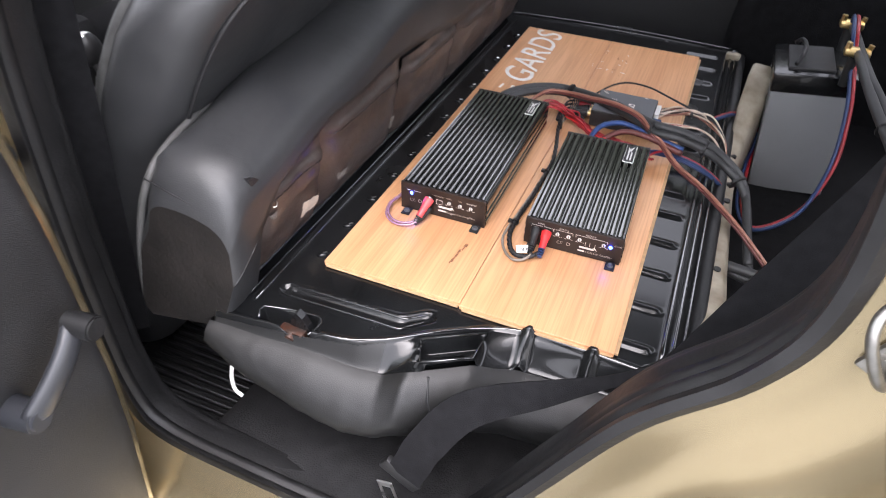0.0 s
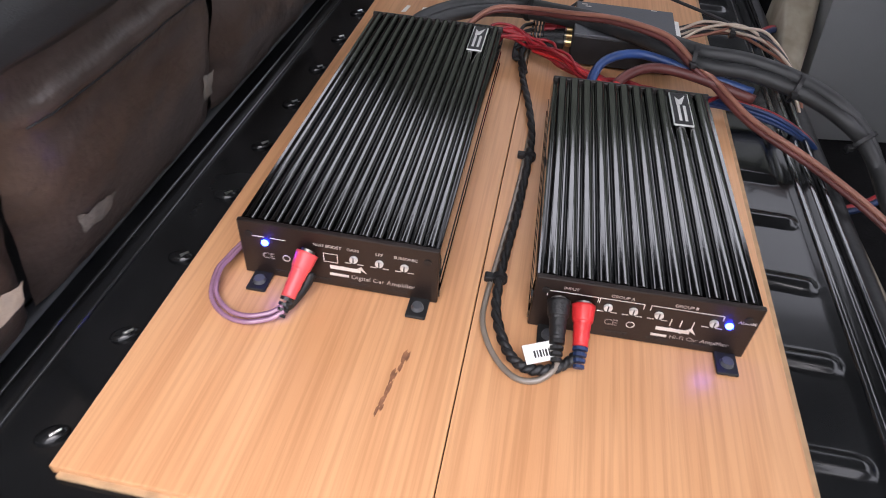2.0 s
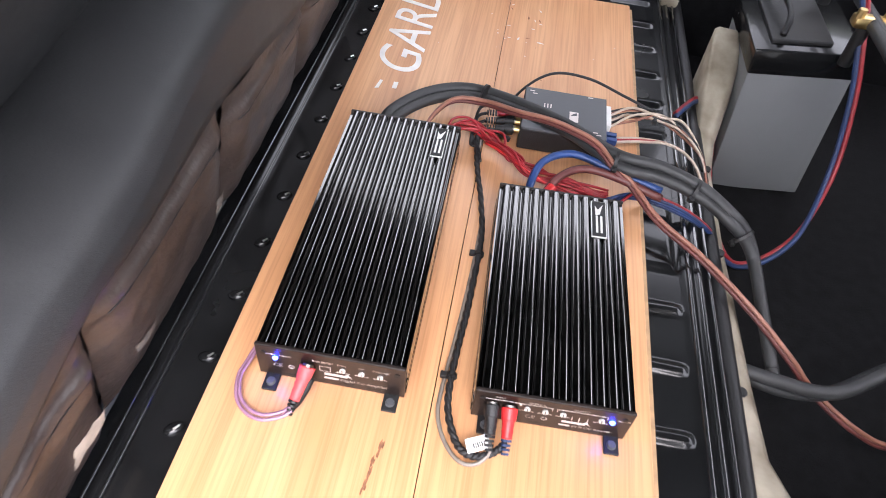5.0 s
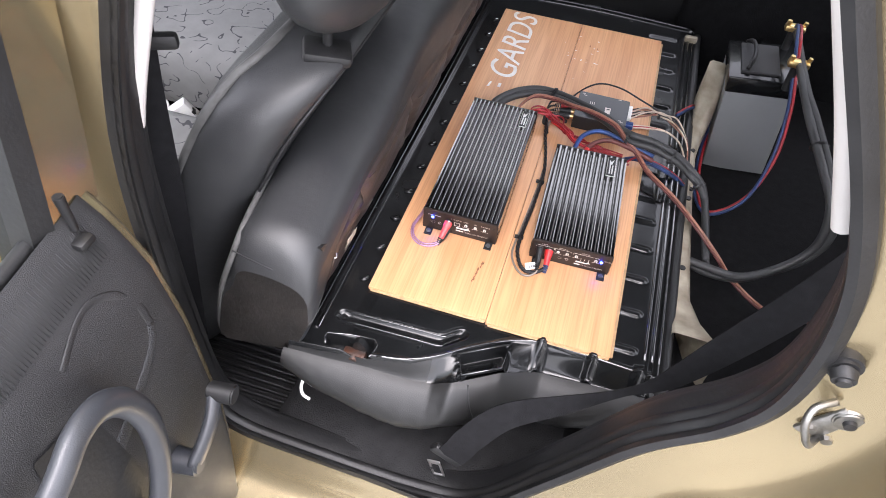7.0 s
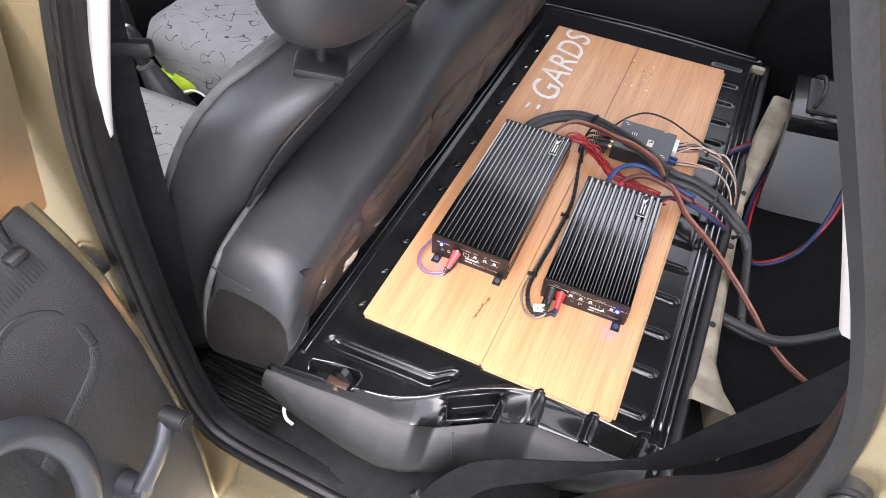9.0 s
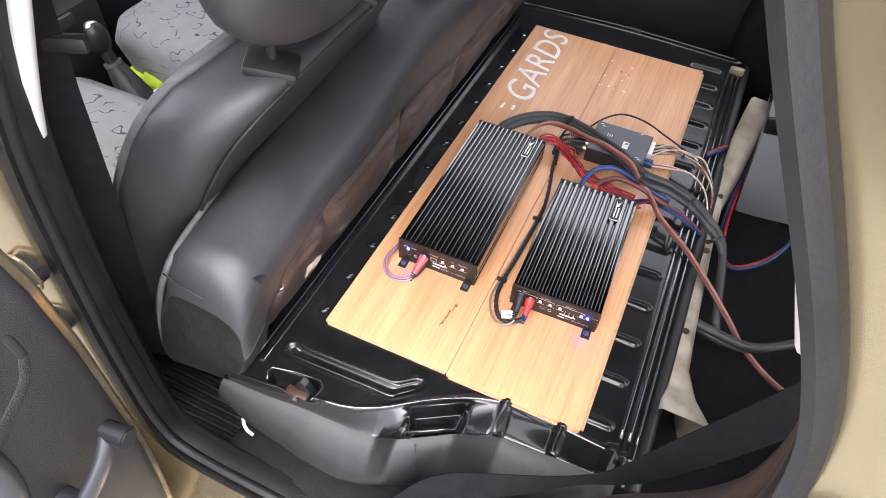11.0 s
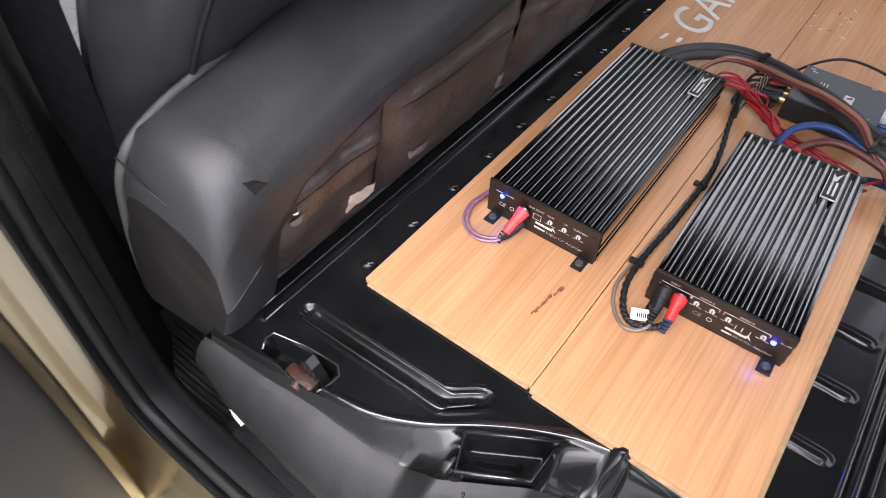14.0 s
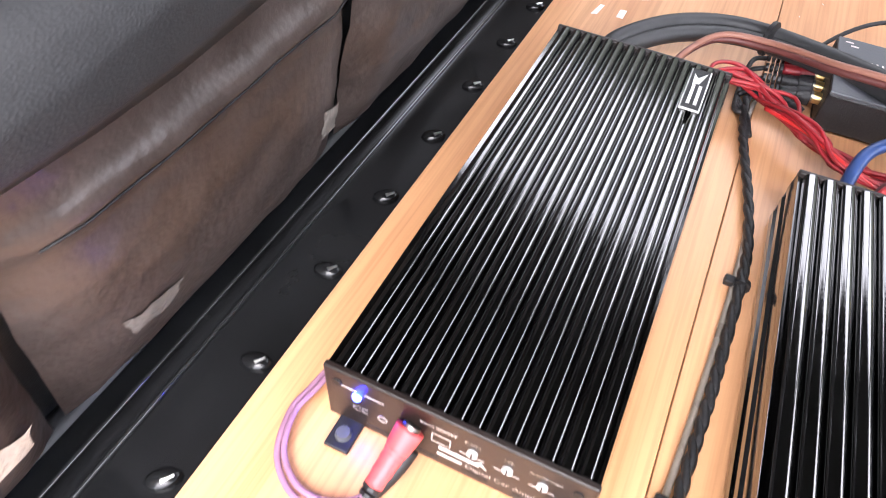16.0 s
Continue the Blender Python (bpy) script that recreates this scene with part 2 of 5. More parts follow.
def cyl(p, q, r, r2=None, seg=16, bm=None, bevel=0.0):
    p, q = Vector(p), Vector(q)
    b = bmesh.new()
    bmesh.ops.create_cone(b, cap_ends=True, segments=seg, radius1=r, radius2=r if r2 is None else r2, depth=(q - p).length)
    if bevel:
        bmesh.ops.bevel(b, geom=[e for e in b.edges if e.calc_face_angle(0) > 0.8], offset=bevel, segments=2, affect='EDGES')
    m = Matrix.Translation((p + q) / 2) @ (q - p).to_track_quat('Z', 'Y').to_matrix().to_4x4()
    bmesh.ops.transform(b, matrix=m, verts=b.verts)
    return merge(bm, b)


def ball(c, s, seg=20, bm=None):
    b = bmesh.new()
    bmesh.ops.create_uvsphere(b, u_segments=seg, v_segments=seg // 2 + 2, radius=1)
    bmesh.ops.scale(b, vec=s, verts=b.verts)
    bmesh.ops.translate(b, vec=c, verts=b.verts)
    return merge(bm, b)


def spline(pts, n=8, closed=False):
    """Catmull-Rom through the points."""
    P = [Vector(p) for p in pts]
    out = []
    k = len(P)
    for i in range(k if closed else k - 1):
        if closed:
            a, b, c, d = P[i - 1], P[i], P[(i + 1) % k], P[(i + 2) % k]
        else:
            b, c = P[i], P[i + 1]
            a = P[i - 1] if i else b * 2 - c
            d = P[i + 2] if i + 2 < k else c * 2 - b
        for j in range(n):
            t = j / n
            out.append(0.5 * ((2 * b) + (c - a) * t + (2 * a - 5 * b + 4 * c - d) * t * t + (3 * b - a - 3 * c + d) * t ** 3))
    if not closed:
        out.append(P[-1])
    return out


def sweep(path, ring, bm=None, closed=False, ends=True, up=None):
    """Carries a ring of 2D points (side, up) along a path of points."""
    b = bmesh.new() if bm is None else bm
    k = len(path)
    rows = []
    nrm = None
    for i, p in enumerate(path):
        t = (path[(i + 1) % k] - path[i - 1]) if closed else (path[min(i + 1, k - 1)] - path[max(i - 1, 0)])
        t.normalize()
        if up is not None:
            u = Vector(up)
            u = (u - t * u.dot(t)).normalized()
        else:
            if nrm is None:
                nrm = Vector((0, 0, 1)) if abs(t.z) < 0.9 else Vector((1, 0, 0))
            nrm = (nrm - t * nrm.dot(t)).normalized()
            u = nrm
        s = t.cross(u)
        r = ring(i / max(1, k - 1)) if callable(ring) else ring
        rows.append([b.verts.new(p + s * x + u * y) for x, y in r])
    m = len(rows[0])
    for i in range(k if closed else k - 1):
        a, c = rows[i], rows[(i + 1) % k]
        for j in range(m):
            b.faces.new((a[j], a[(j + 1) % m], c[(j + 1) % m], c[j]))
    if ends and not closed:
        b.faces.new(rows[0][::-1])
        b.faces.new(rows[-1])
    return b


def circle(r, n=8, ry=None):
    return [(r * math.cos(2 * math.pi * i / n), (ry or r) * math.sin(2 * math.pi * i / n)) for i in range(n)]


def tube(pts, r, seg=8, n=8, bm=None):
    return sweep(spline(pts, n), circle(r, seg), bm)


def loft(rows, closed=False, caps=False, bm=None):
    """Joins rows of points of equal length with faces."""
    b = bmesh.new() if bm is None else bm
    V = [[b.verts.new(p) for p in r] for r in rows]
    for a, c in zip(V, V[1:]):
        m = len(a)
        for j in range(m if closed else m - 1):
            b.faces.new((a[j], a[(j + 1) % m], c[(j + 1) % m], c[j]))
    if caps:
        b.faces.new(V[0][::-1])
        b.faces.new(V[-1])
    return b


def prism(poly, axis, lo, hi, bm=None):
    """A polygon of 2D points carried from lo to hi along an axis."""
    def at(p, h):
        return {'x': (h, p[0], p[1]), 'y': (p[0], h, p[1]), 'z': (p[0], p[1], h)}[axis]
    return loft([[at(p, lo) for p in poly], [at(p, hi) for p in poly]], closed=True, caps=True, bm=bm)


def lettering(text, size, m, depth=0.0004, shear=0.0, bold=0.0):
    cu = bpy.data.curves.new("txt", 'FONT')
    cu.body, cu.size, cu.extrude, cu.shear, cu.offset = text, size, depth, shear, bold
    cu.align_x, cu.align_y = 'LEFT', 'BOTTOM_BASELINE'
    ob = bpy.data.objects.new("txt", cu)
    scene.collection.objects.link(ob)
    me = bpy.data.meshes.new_from_object(ob)
    b = bmesh.new()
    b.from_mesh(me)
    bmesh.ops.transform(b, matrix=m, verts=b.verts)
    bpy.data.objects.remove(ob)
    bpy.data.curves.remove(cu)
    bpy.data.meshes.remove(me)
    return b


def lerp_table(tab, x):
    for (a, b), (c, d) in zip(tab, tab[1:]):
        if x <= c:
            return b + (d - b) * max(0.0, (x - a) / (c - a))
    return tab[-1][1]


def smooth01(t):
    t = max(0.0, min(1.0, t))
    return t * t * (3 - 2 * t)


P = 0.792   # top of the steel seat pan
B = 0.800   # top of the laminate board

# ---------------------------------------------------------------- ground and body shell
g = bmesh.new()
bmesh.ops.create_grid(g, x_segments=8, y_segments=8, size=400)
tagged(part("ground", g, M_ASPHALT), "grey paved ground the car stands on", "ground", kind="structure")

AP = [(-0.15, 0.600), (-0.02, 0.585), (0.16, 0.585), (0.25, 0.625), (0.34, 0.80), (0.41, 0.945), (0.475, 1.03), (0.502, 1.106), (0.495, 1.219),
      (0.463, 1.312), (0.385, 1.459), (0.30, 1.62), (0.22, 1.70), (0.05, 1.71), (-0.04, 1.66), (-0.09, 1.50), (-0.141, 1.346), (-0.174, 1.216),
      (-0.193, 1.068), (-0.199, 0.807), (-0.19, 0.66)]
APS = [(v.x, v.z) for v in spline([(x, 0, z) for x, z in AP], 6, closed=True)]


def ap_y(z):
    """The body side's depth at a height: it leans inward towards the roof."""
    return lerp_table([(0.4, -0.215), (0.6, -0.21), (0.9, -0.205), (1.2, -0.195), (1.7, -0.15)], z)


def ring_at(off, dy):
    k = len(APS)
    out = []
    for i in range(k):
        tx, tz = APS[(i + 1) % k][0] - APS[i - 1][0], APS[(i + 1) % k][1] - APS[i - 1][1]
        l = math.hypot(tx, tz)
        x, z = APS[i][0] + tz / l * off, APS[i][1] - tx / l * off
        out.append((x, ap_y(APS[i][1]) + dy, z))
    return out


car_body = thing("car_body", (0.2, 0.5, 0.0), "gold painted car body with open rear door aperture", "car body", kind="structure")
part("side_panel", loft([ring_at(0.0, 0.03), ring_at(0.0, 0.004), ring_at(0.012, -0.004), ring_at(0.030, -0.007), ring_at(0.036, -0.013), ring_at(0.055, -0.016), ring_at(0.075, -0.028), ring_at(0.085, -0.04), ring_at(0.09, -0.075), ring_at(0.105, -0.088), ring_at(0.17, -0.092)], closed=True),
     M_GOLD, car_body, "gold metallic painted body side", smooth=40)
seal_ring = [(-0.006, -0.010), (0.004, -0.016), (0.011, -0.012), (0.009, -0.004), (0.004, -0.001), (0.009, 0.004), (0.009, 0.010), (0.003, 0.014), (0.006, 0.019), (0.006, 0.026),
             (0.001, 0.029), (0.002, 0.045), (-0.003, 0.056), (-0.010, 0.056), (-0.010, 0.0)]


def seal_loop(sx, sy):
    """One line of the seal round the aperture; its outer lip fades out over the sill and the front pillar."""
    return [(x, y + (sy if sy > 0.004 else 0.004 + (sy - 0.004) * smooth01((x - 0.05) / 0.25)), z) for x, y, z in ring_at(-sx, -0.004)]


ks = [seal_loop(sx, sy) for sx, sy in seal_ring]
b = loft(ks + [ks[0]], closed=True)
part("door_seal", b, M_RUBBER, car_body, "black rubber door seal", smooth=60)
part("inner_trim", loft([ring_at(0.001, 0.045), ring_at(0.003, 0.055), ring_at(0.008, 0.061), ring_at(0.025, 0.066), ring_at(0.05, 0.070)], closed=True), M_TRIM, car_body, "black plastic inner trim", smooth=40)


def strip(pts, r1, r2):
    return sweep(spline(pts, 8), circle(r1, 10, r2), up=(0, 1, 0))


part("pillar_strip", strip([(-0.19, -0.150, 1.175), (-0.172, -0.145, 1.235), (-0.128, -0.135, 1.36), (-0.085, -0.12, 1.50), (-0.03, -0.10, 1.66)], 0.009, 0.009), M_LIGHTTRIM, car_body, "light grey upper pillar trim", smooth=60)
part("pillar_strip", strip([(0.474, -0.150, 1.265), (0.436, -0.145, 1.35), (0.386, -0.135, 1.45), (0.296, -0.10, 1.63)], 0.009, 0.009), M_LIGHTTRIM, car_body, "light grey upper pillar trim", smooth=60)
# roof, far side, ends: unseen, closed round with window openings set to shape reflections
shell = thing("cabin_shell", (0.1, 0.5, 0.4), "dark trimmed cabin with windows all round", "car cabin", kind="structure")
part("roof", box((0.0, 0.55, 1.83), (2.6, 1.5, 0.04), 0.01), M_HEADLINING, shell, "unseen cloth headlining, darkened to stand for its shade")
part("header", box((0.0, -0.10, 1.77), (2.6, 0.06, 0.10), 0.01), M_TRIM, shell)
part("header", box((0.0, 1.25, 1.805), (2.6, 0.06, 0.03), 0.01), M_HEADLINING, shell)
part("far_side", box((0.0, 1.27, 0.735), (2.6, 0.06, 0.81), 0.01), M_TRIM, shell, "black lower side trim")
for x, w in ((-1.25, 0.1), (-0.20, 0.07), (0.58, 0.07), (1.25, 0.1)):
    part("pillar", box((x, 1.26, 1.45), (w, 0.06, 0.62), 0.01), M_HEADLINING, shell)
# Raised rear end and added header, both unseen, block sky from the amplifier ribs.
part("rear_end", box((1.30, 0.55, 0.79), (0.06, 1.4, 0.88), 0.01), M_TRIM, shell)
part("rear_header", box((1.30, 0.55, 1.74), (0.06, 1.4, 0.14), 0.01), M_HEADLINING, shell)
part("front_end", box((-1.75, 0.55, 0.70), (0.06, 1.5, 0.8), 0.01), M_TRIM, shell)
part("near_rear_side", box((0.95, -0.10, 0.9), (0.62, 0.05, 1.0), 0.01), M_TRIM, shell)
part("near_front_side", box((-0.85, -0.16, 0.7), (1.1, 0.05, 0.75), 0.01), M_TRIM, shell)

# unseen plain wall, added to hide the low sky from the amplifiers' reflections
tagged(part("sky_block_wall", box((0.0, 4.6, 1.75), (16.0, 0.2, 3.5), 0.01), M_SKYBLOCK), "unseen grey-green wall added to block low sky in reflections", "wall", kind="structure")

floor = tagged(part("floor", box((-0.7, 0.55, 0.466), (2.0, 1.5, 0.05), 0.01), M_CARPET), "black carpeted car floor", "floor", kind="structure")
tagged(part("floor_rear", box((0.53, 0.52, 0.53), (0.62, 1.42, 0.02), 0.004), M_CARPET), "black carpeted floor below the folded seat", "floor", kind="structure")
tagged(part("boot_floor", box((0.90, 0.55, 0.655), (0.9, 1.45, 0.02), 0.004), M_CARPET), "black carpeted boot floor", "boot floor", kind="structure")
ledge = loft([[(-0.12, y, z - 0.02), (-0.09, y, z), (0.02, y, z), (0.2, y, z + 0.006), (0.36, y, z + 0.05)] for y, z in ((-0.195, 0.575), (-0.18, 0.585), (-0.1, 0.57), (0.0, 0.56), (0.3, 0.56))])
tagged(part("floor_ledge", ledge, M_LEDGE, smooth=60), "dark carpeted ledge inside the door sill", "floor", kind="structure")

rise = loft([[(0.30, y, 0.600), (0.36, y, 0.63), (0.46, y, 0.755), (0.58, y, 1.00)] for y in (-0.20, -0.17, -0.135)])
tagged(part("sill_rise", rise, M_TRIM, smooth=60), "black trim rising behind the door sill", "trim", kind="structure")

# rubber foot mat with cross ribs
mat_ob = thing("foot_mat", (-0.25, 0.1, 0.49), "black ribbed rubber foot mat in the footwell", "foot mat")
part("mat_sheet", box((-0.24, 0.03, 0.495), (0.26, 0.40, 0.008), 0.003), M_RUBBER, mat_ob)
for i in range(24):
    part("rib", box((-0.235, -0.155 + i * 0.0145, 0.5035), (0.20, 0.0065, 0.011), 0.002, 1), M_RUBBER, mat_ob, smooth=40)

# ---------------------------------------------------------------- folded rear backrest: steel pan with leather edge
EDGE = [(-0.075, -0.128), (-0.02, -0.122), (0.05, -0.112), (0.107, -0.101), (0.140, -0.082), (0.168, -0.060), (0.237, -0.017), (0.284, -0.004), (0.36, -0.006), (0.465, -0.012)]


def seg_d(px, py, ax, ay, bx, by):
    dx, dy = bx - ax, by - ay
    t = max(0, min(1, ((px - ax) * dx + (py - ay) * dy) / (dx * dx + dy * dy)))
    return math.hypot(px - ax - t * dx, py - ay - t * dy)


POCK = [(0.170, -0.066), (0.238, -0.024), (0.236, -0.068), (0.183, -0.099)]
HOLE = [(-0.027, -0.097), (0.043, -0.086), (0.050, -0.104), (0.046, -0.117), (0.019, -0.121), (-0.022, -0.116)]


def inside(poly, x, y):
    c = False
    for (ax, ay), (bx, by) in zip(poly, poly[1:] + poly[:1]):
        if (ay > y) != (by > y) and x < (bx - ax) * (y - ay) / (by - ay) + ax:
            c = not c
    return c


def poly_d(poly, x, y):
    return min(seg_d(x, y, *a, *b) for a, b in zip(poly, poly[1:] + poly[:1]))


def ridge(d, w, h):
    return h * smooth01((w - d) / (w * 0.6)) if d < w else 0.0


DROP = [(-0.075, 0.008), (0.05, 0.012), (0.107, 0.018), (0.143, 0.034), (0.172, 0.053), (0.238, 0.054), (0.262, 0.046), (0.295, 0.034), (0.40, 0.026), (0.465, 0.020)]
DEEP = [(-0.075, 0.012), (0.05, 0.020), (0.107, 0.028), (0.143, 0.030), (0.172, 0.015), (0.238, 0.014), (0.262, 0.024), (0.295, 0.034), (0.40, 0.032), (0.465, 0.028)]


def pan_z(x, y, e):
    z = P
    w = lerp_table(DROP, x)
    if y < e:
        z -= lerp_table(DEEP, x) * smooth01((e - y) / w)
    z += ridge(abs(y - e), 0.005, 0.0025)
    # long flange along the front edge, rails along the rear edge
    if -0.095 < y < 0.97:
        z += ridge(abs(x + 0.050), 0.0085, 0.0035)
        z += ridge(abs(x - 0.4365), 0.0045, 0.004) + ridge(abs(x - 0.4475), 0.0045, 0.004)
    z -= 0.010 * smooth01((x - 0.452) / 0.008)
    # short cross ribs along the rear edge
    k = round((y - 0.024) / 0.072)
    if 0 <= k <= 13 and k not in (5, 6):
        z += ridge(seg_d(x, y, 0.36, 0.024 + 0.072 * k, 0.418, 0.024 + 0.072 * k), 0.0085, 0.0045)
    # pressed pad under the cables
    if x > 0.3:
        z += ridge(max(abs(x - 0.40) - 0.012, abs(y - 0.42) - 0.045, 0), 0.012, 0.004)
    # sunk channel at the near end
    d = min(seg_d(x, y, -0.018, -0.060, 0.138, -0.055), seg_d(x, y, 0.138, -0.055, 0.163, -0.034))
    z -= ridge(d, 0.011, 0.006)
    z += ridge(abs(d - 0.012), 0.003, 0.0012)
    z += ridge(math.hypot(x + 0.017, y + 0.057), 0.006, 0.002)
    # box-shaped pocket in the edge
    pd = poly_d(POCK, x, y)
    if inside(POCK, x, y):
        z = P - 0.004 - 0.020 * smooth01(pd / 0.007) + (0.008 if pd > 0.016 else 0)
    elif pd < 0.004:
        z = P - 0.003
    for gx in (0.284, 0.362, 0.430):
        if e - 0.04 < y < e + 0.014:
            z += ridge(abs(x - gx), 0.008, 0.008) * smooth01((e + 0.014 - y) / 0.014)
    if inside(HOLE, x, y):
        z -= 0.022 * smooth01(poly_d(HOLE, x, y) / 0.004)
    return z


seat_back = thing("folded_seat_back", (0.2, 0.4, 0.6), "folded rear backrest with black steel back and leather edge", "car seat")
NX, NY = 136, 300
rows = []
for i in range(NX + 1):
    x = -0.075 + 0.54 * i / NX
    e = lerp_table(EDGE, x)
    row = []
    w = lerp_table(DROP, x)
    for j in range(30):
        y = e - w * (30 - j) / 30
        row.append((x, y, pan_z(x, y, e)))
    for j in range(NY + 1):
        u = j / NY
        y = e + (1.02 - e) * (0.55 * u + 0.45 * u * u)
        row.append((x, y, pan_z(x, y, e)))
    rows.append(row)
pan = part("steel_pan", loft(rows), M_STEEL, seat_back, "glossy black pressed steel back panel", smooth=50)
pan.data.materials.append(M_LEATHERDIM)   # the leather wraps over the rim at the front corner
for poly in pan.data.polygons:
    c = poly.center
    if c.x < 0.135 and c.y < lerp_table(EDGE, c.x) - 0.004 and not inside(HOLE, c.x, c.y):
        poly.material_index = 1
# Thin glossier tubes draw the highlight lines along the pressed edges.
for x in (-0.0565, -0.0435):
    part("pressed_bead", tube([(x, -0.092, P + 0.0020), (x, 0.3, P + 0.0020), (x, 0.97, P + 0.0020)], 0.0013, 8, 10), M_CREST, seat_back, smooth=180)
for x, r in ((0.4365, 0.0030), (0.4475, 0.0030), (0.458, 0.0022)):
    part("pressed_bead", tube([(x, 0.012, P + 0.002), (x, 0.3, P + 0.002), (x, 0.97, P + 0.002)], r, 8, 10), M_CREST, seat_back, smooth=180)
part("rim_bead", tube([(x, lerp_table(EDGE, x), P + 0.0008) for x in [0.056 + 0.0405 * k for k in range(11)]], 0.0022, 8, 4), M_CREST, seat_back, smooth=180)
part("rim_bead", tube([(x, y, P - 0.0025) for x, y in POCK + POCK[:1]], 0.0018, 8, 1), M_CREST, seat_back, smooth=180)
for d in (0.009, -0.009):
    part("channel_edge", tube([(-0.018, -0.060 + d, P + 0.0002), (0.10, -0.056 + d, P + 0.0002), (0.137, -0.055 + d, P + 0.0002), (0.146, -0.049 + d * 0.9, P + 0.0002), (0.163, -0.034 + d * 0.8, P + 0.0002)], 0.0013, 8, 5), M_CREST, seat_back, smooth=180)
part("front_edge_roll", tube([(-0.078, -0.118, P - 0.004), (-0.079, 0.3, P - 0.004), (-0.079, 1.02, P - 0.004)], 0.008, 10, 12), M_LEATHER, seat_back, smooth=180)
part("far_end", tube([(-0.07, 1.02, P - 0.006), (0.2, 1.03, P - 0.004), (0.46, 1.02, P - 0.006)], 0.012, 10, 12), M_STEEL, seat_back, smooth=180)
part("rear_edge_roll", tube([(0.470, -0.04, P - 0.016), (0.471, 0.3, P - 0.014), (0.471, 1.02, P - 0.014)], 0.010, 10, 12), M_RUBBER, seat_back, smooth=180)

# leather bolster round the near edge
LOWZ = [(-0.082, 0.740), (-0.03, 0.705), (0.05, 0.668), (0.15, 0.640), (0.30, 0.640), (0.46, 0.675)]
PUFF = [(-0.082, 0.016), (-0.03, 0.030), (0.05, 0.045), (0.20, 0.062), (0.35, 0.060), (0.46, 0.030)]


def leather_pt(x, a):
    e, w = lerp_table(EDGE, max(x, -0.075)), lerp_table(DROP, x)
    y = e - w * (1 - a) - 0.022 * a + 0.001 - lerp_table(PUFF, x) * max(0.0, math.sin(math.pi * 0.98 * a)) ** 0.7 + 0.022 * a * a
    z0 = P - lerp_table(DEEP, x) + 0.001
    z = z0 - (z0 - lerp_table(LOWZ, x)) * a
    return Vector((x, y + 0.0016 * noise.noise((x * 14, a * 3, 3)) + 0.0006 * noise.noise((x * 60, a * 9, 7)) + 0.0012 * math.sin(x * 190 + a * 14) * max(0, noise.noise((x * 20, a * 2, 1))), z))


part("leather_edge", loft([[leather_pt(-0.082 + 0.532 * i / 120, s / 36) for s in range(37)] for i in range(121)]), M_LEATHERDIM, seat_back, "creased black leather side", smooth=180)
part("leather_front", loft([[leather_pt(-0.082, s / 10) + Vector((-0.002 * (k > 0), 0.10 * k / 3, 0)) for k in range(4)] for s in range(11)]), M_LEATHERDIM, seat_back, smooth=180)
part("seam", tube([leather_pt(0.196 + 0.045 * s / 6, 0.02 + 0.85 * s / 6) + Vector((0, -0.0006, 0)) for s in range(7)], 0.0014, 6), M_BLACKW, seat_back, smooth=180)

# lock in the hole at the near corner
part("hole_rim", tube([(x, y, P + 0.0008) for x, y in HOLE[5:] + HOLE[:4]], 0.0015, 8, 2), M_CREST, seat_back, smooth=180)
latch = part("latch", box((0.022, -0.112, P - 0.012), (0.034, 0.014, 0.016), 0.003), M_RUST, seat_back, "rusty seat latch", smooth=40)
part("latch_cover", prism([(0.014, P - 0.018), (0.020, P + 0.012), (0.027, P + 0.019), (0.034, P + 0.012), (0.046, P - 0.008), (0.040, P - 0.018)], 'y', -0.108, -0.098), M_STEEL, latch, "dark smoked plastic cover")
for k in range(3):
    part("cover_rib", box((0.024 + 0.006 * k, -0.1085, P + 0.002 - 0.002 * k), (0.0015, 0.002, 0.020), 0.0005, 1, m=Matrix.Rotation(radians(15), 4, 'Y')), M_STEEL, latch)
part("latch_bolt", cyl((0.022, -0.116, P - 0.012), (0.022, -0.123, P - 0.013), 0.0075, 0.006, 14), M_RUST, latch, smooth=40)
# bent tabs along the front rim
rnd = random.Random(2)
for k in range(13):
    c = Vector((-0.0135, 0.019 + 0.0715 * k, P + 0.0006))
    t = ball((0, 0, 0), (0.0092, 0.0058, 0.0038), 12)
    bmesh.ops.rotate(t, cent=(0, 0, 0), matrix=Matrix.Rotation(radians(rnd.uniform(10, 40)), 3, 'Z'), verts=t.verts)
    bmesh.ops.translate(t, vec=c, verts=t.verts)
    tab = part("tab", t, M_STEEL, seat_back, "pinched sheet metal tab", smooth=180)
    part("bright_edge", cyl(c + Vector((0.001, -0.002, 0.0032)), c + Vector((0.0046, 0.0030, 0.0034)), 0.0015, 0.0008, 6), M_METAL, tab)

# white wire loop under the corner
wire = tagged(part("wire_loop", tube([(-0.044, -0.146, 0.748), (-0.051, -0.150, 0.722), (-0.056, -0.150, 0.698), (-0.054, -0.151, 0.679), (-0.043, -0.152, 0.673)], 0.0026, 8), M_WHITE, smooth=180),
              "bent white wire end hanging below the seat corner", "wire")

# ---------------------------------------------------------------- upright rear cushion
cushion = thing("upright_seat_cushion", (-0.1, 0.4, 0.45), "tipped-up rear seat cushion in worn black leather", "car seat")


TOPZ = [(-0.128, 0.950), (-0.10, 0.985), (-0.03, 0.995), (0.04, 1.012), (0.20, 1.028), (0.32, 1.055), (0.45, 1.060), (0.60, 1.045), (1.02, 1.03)]
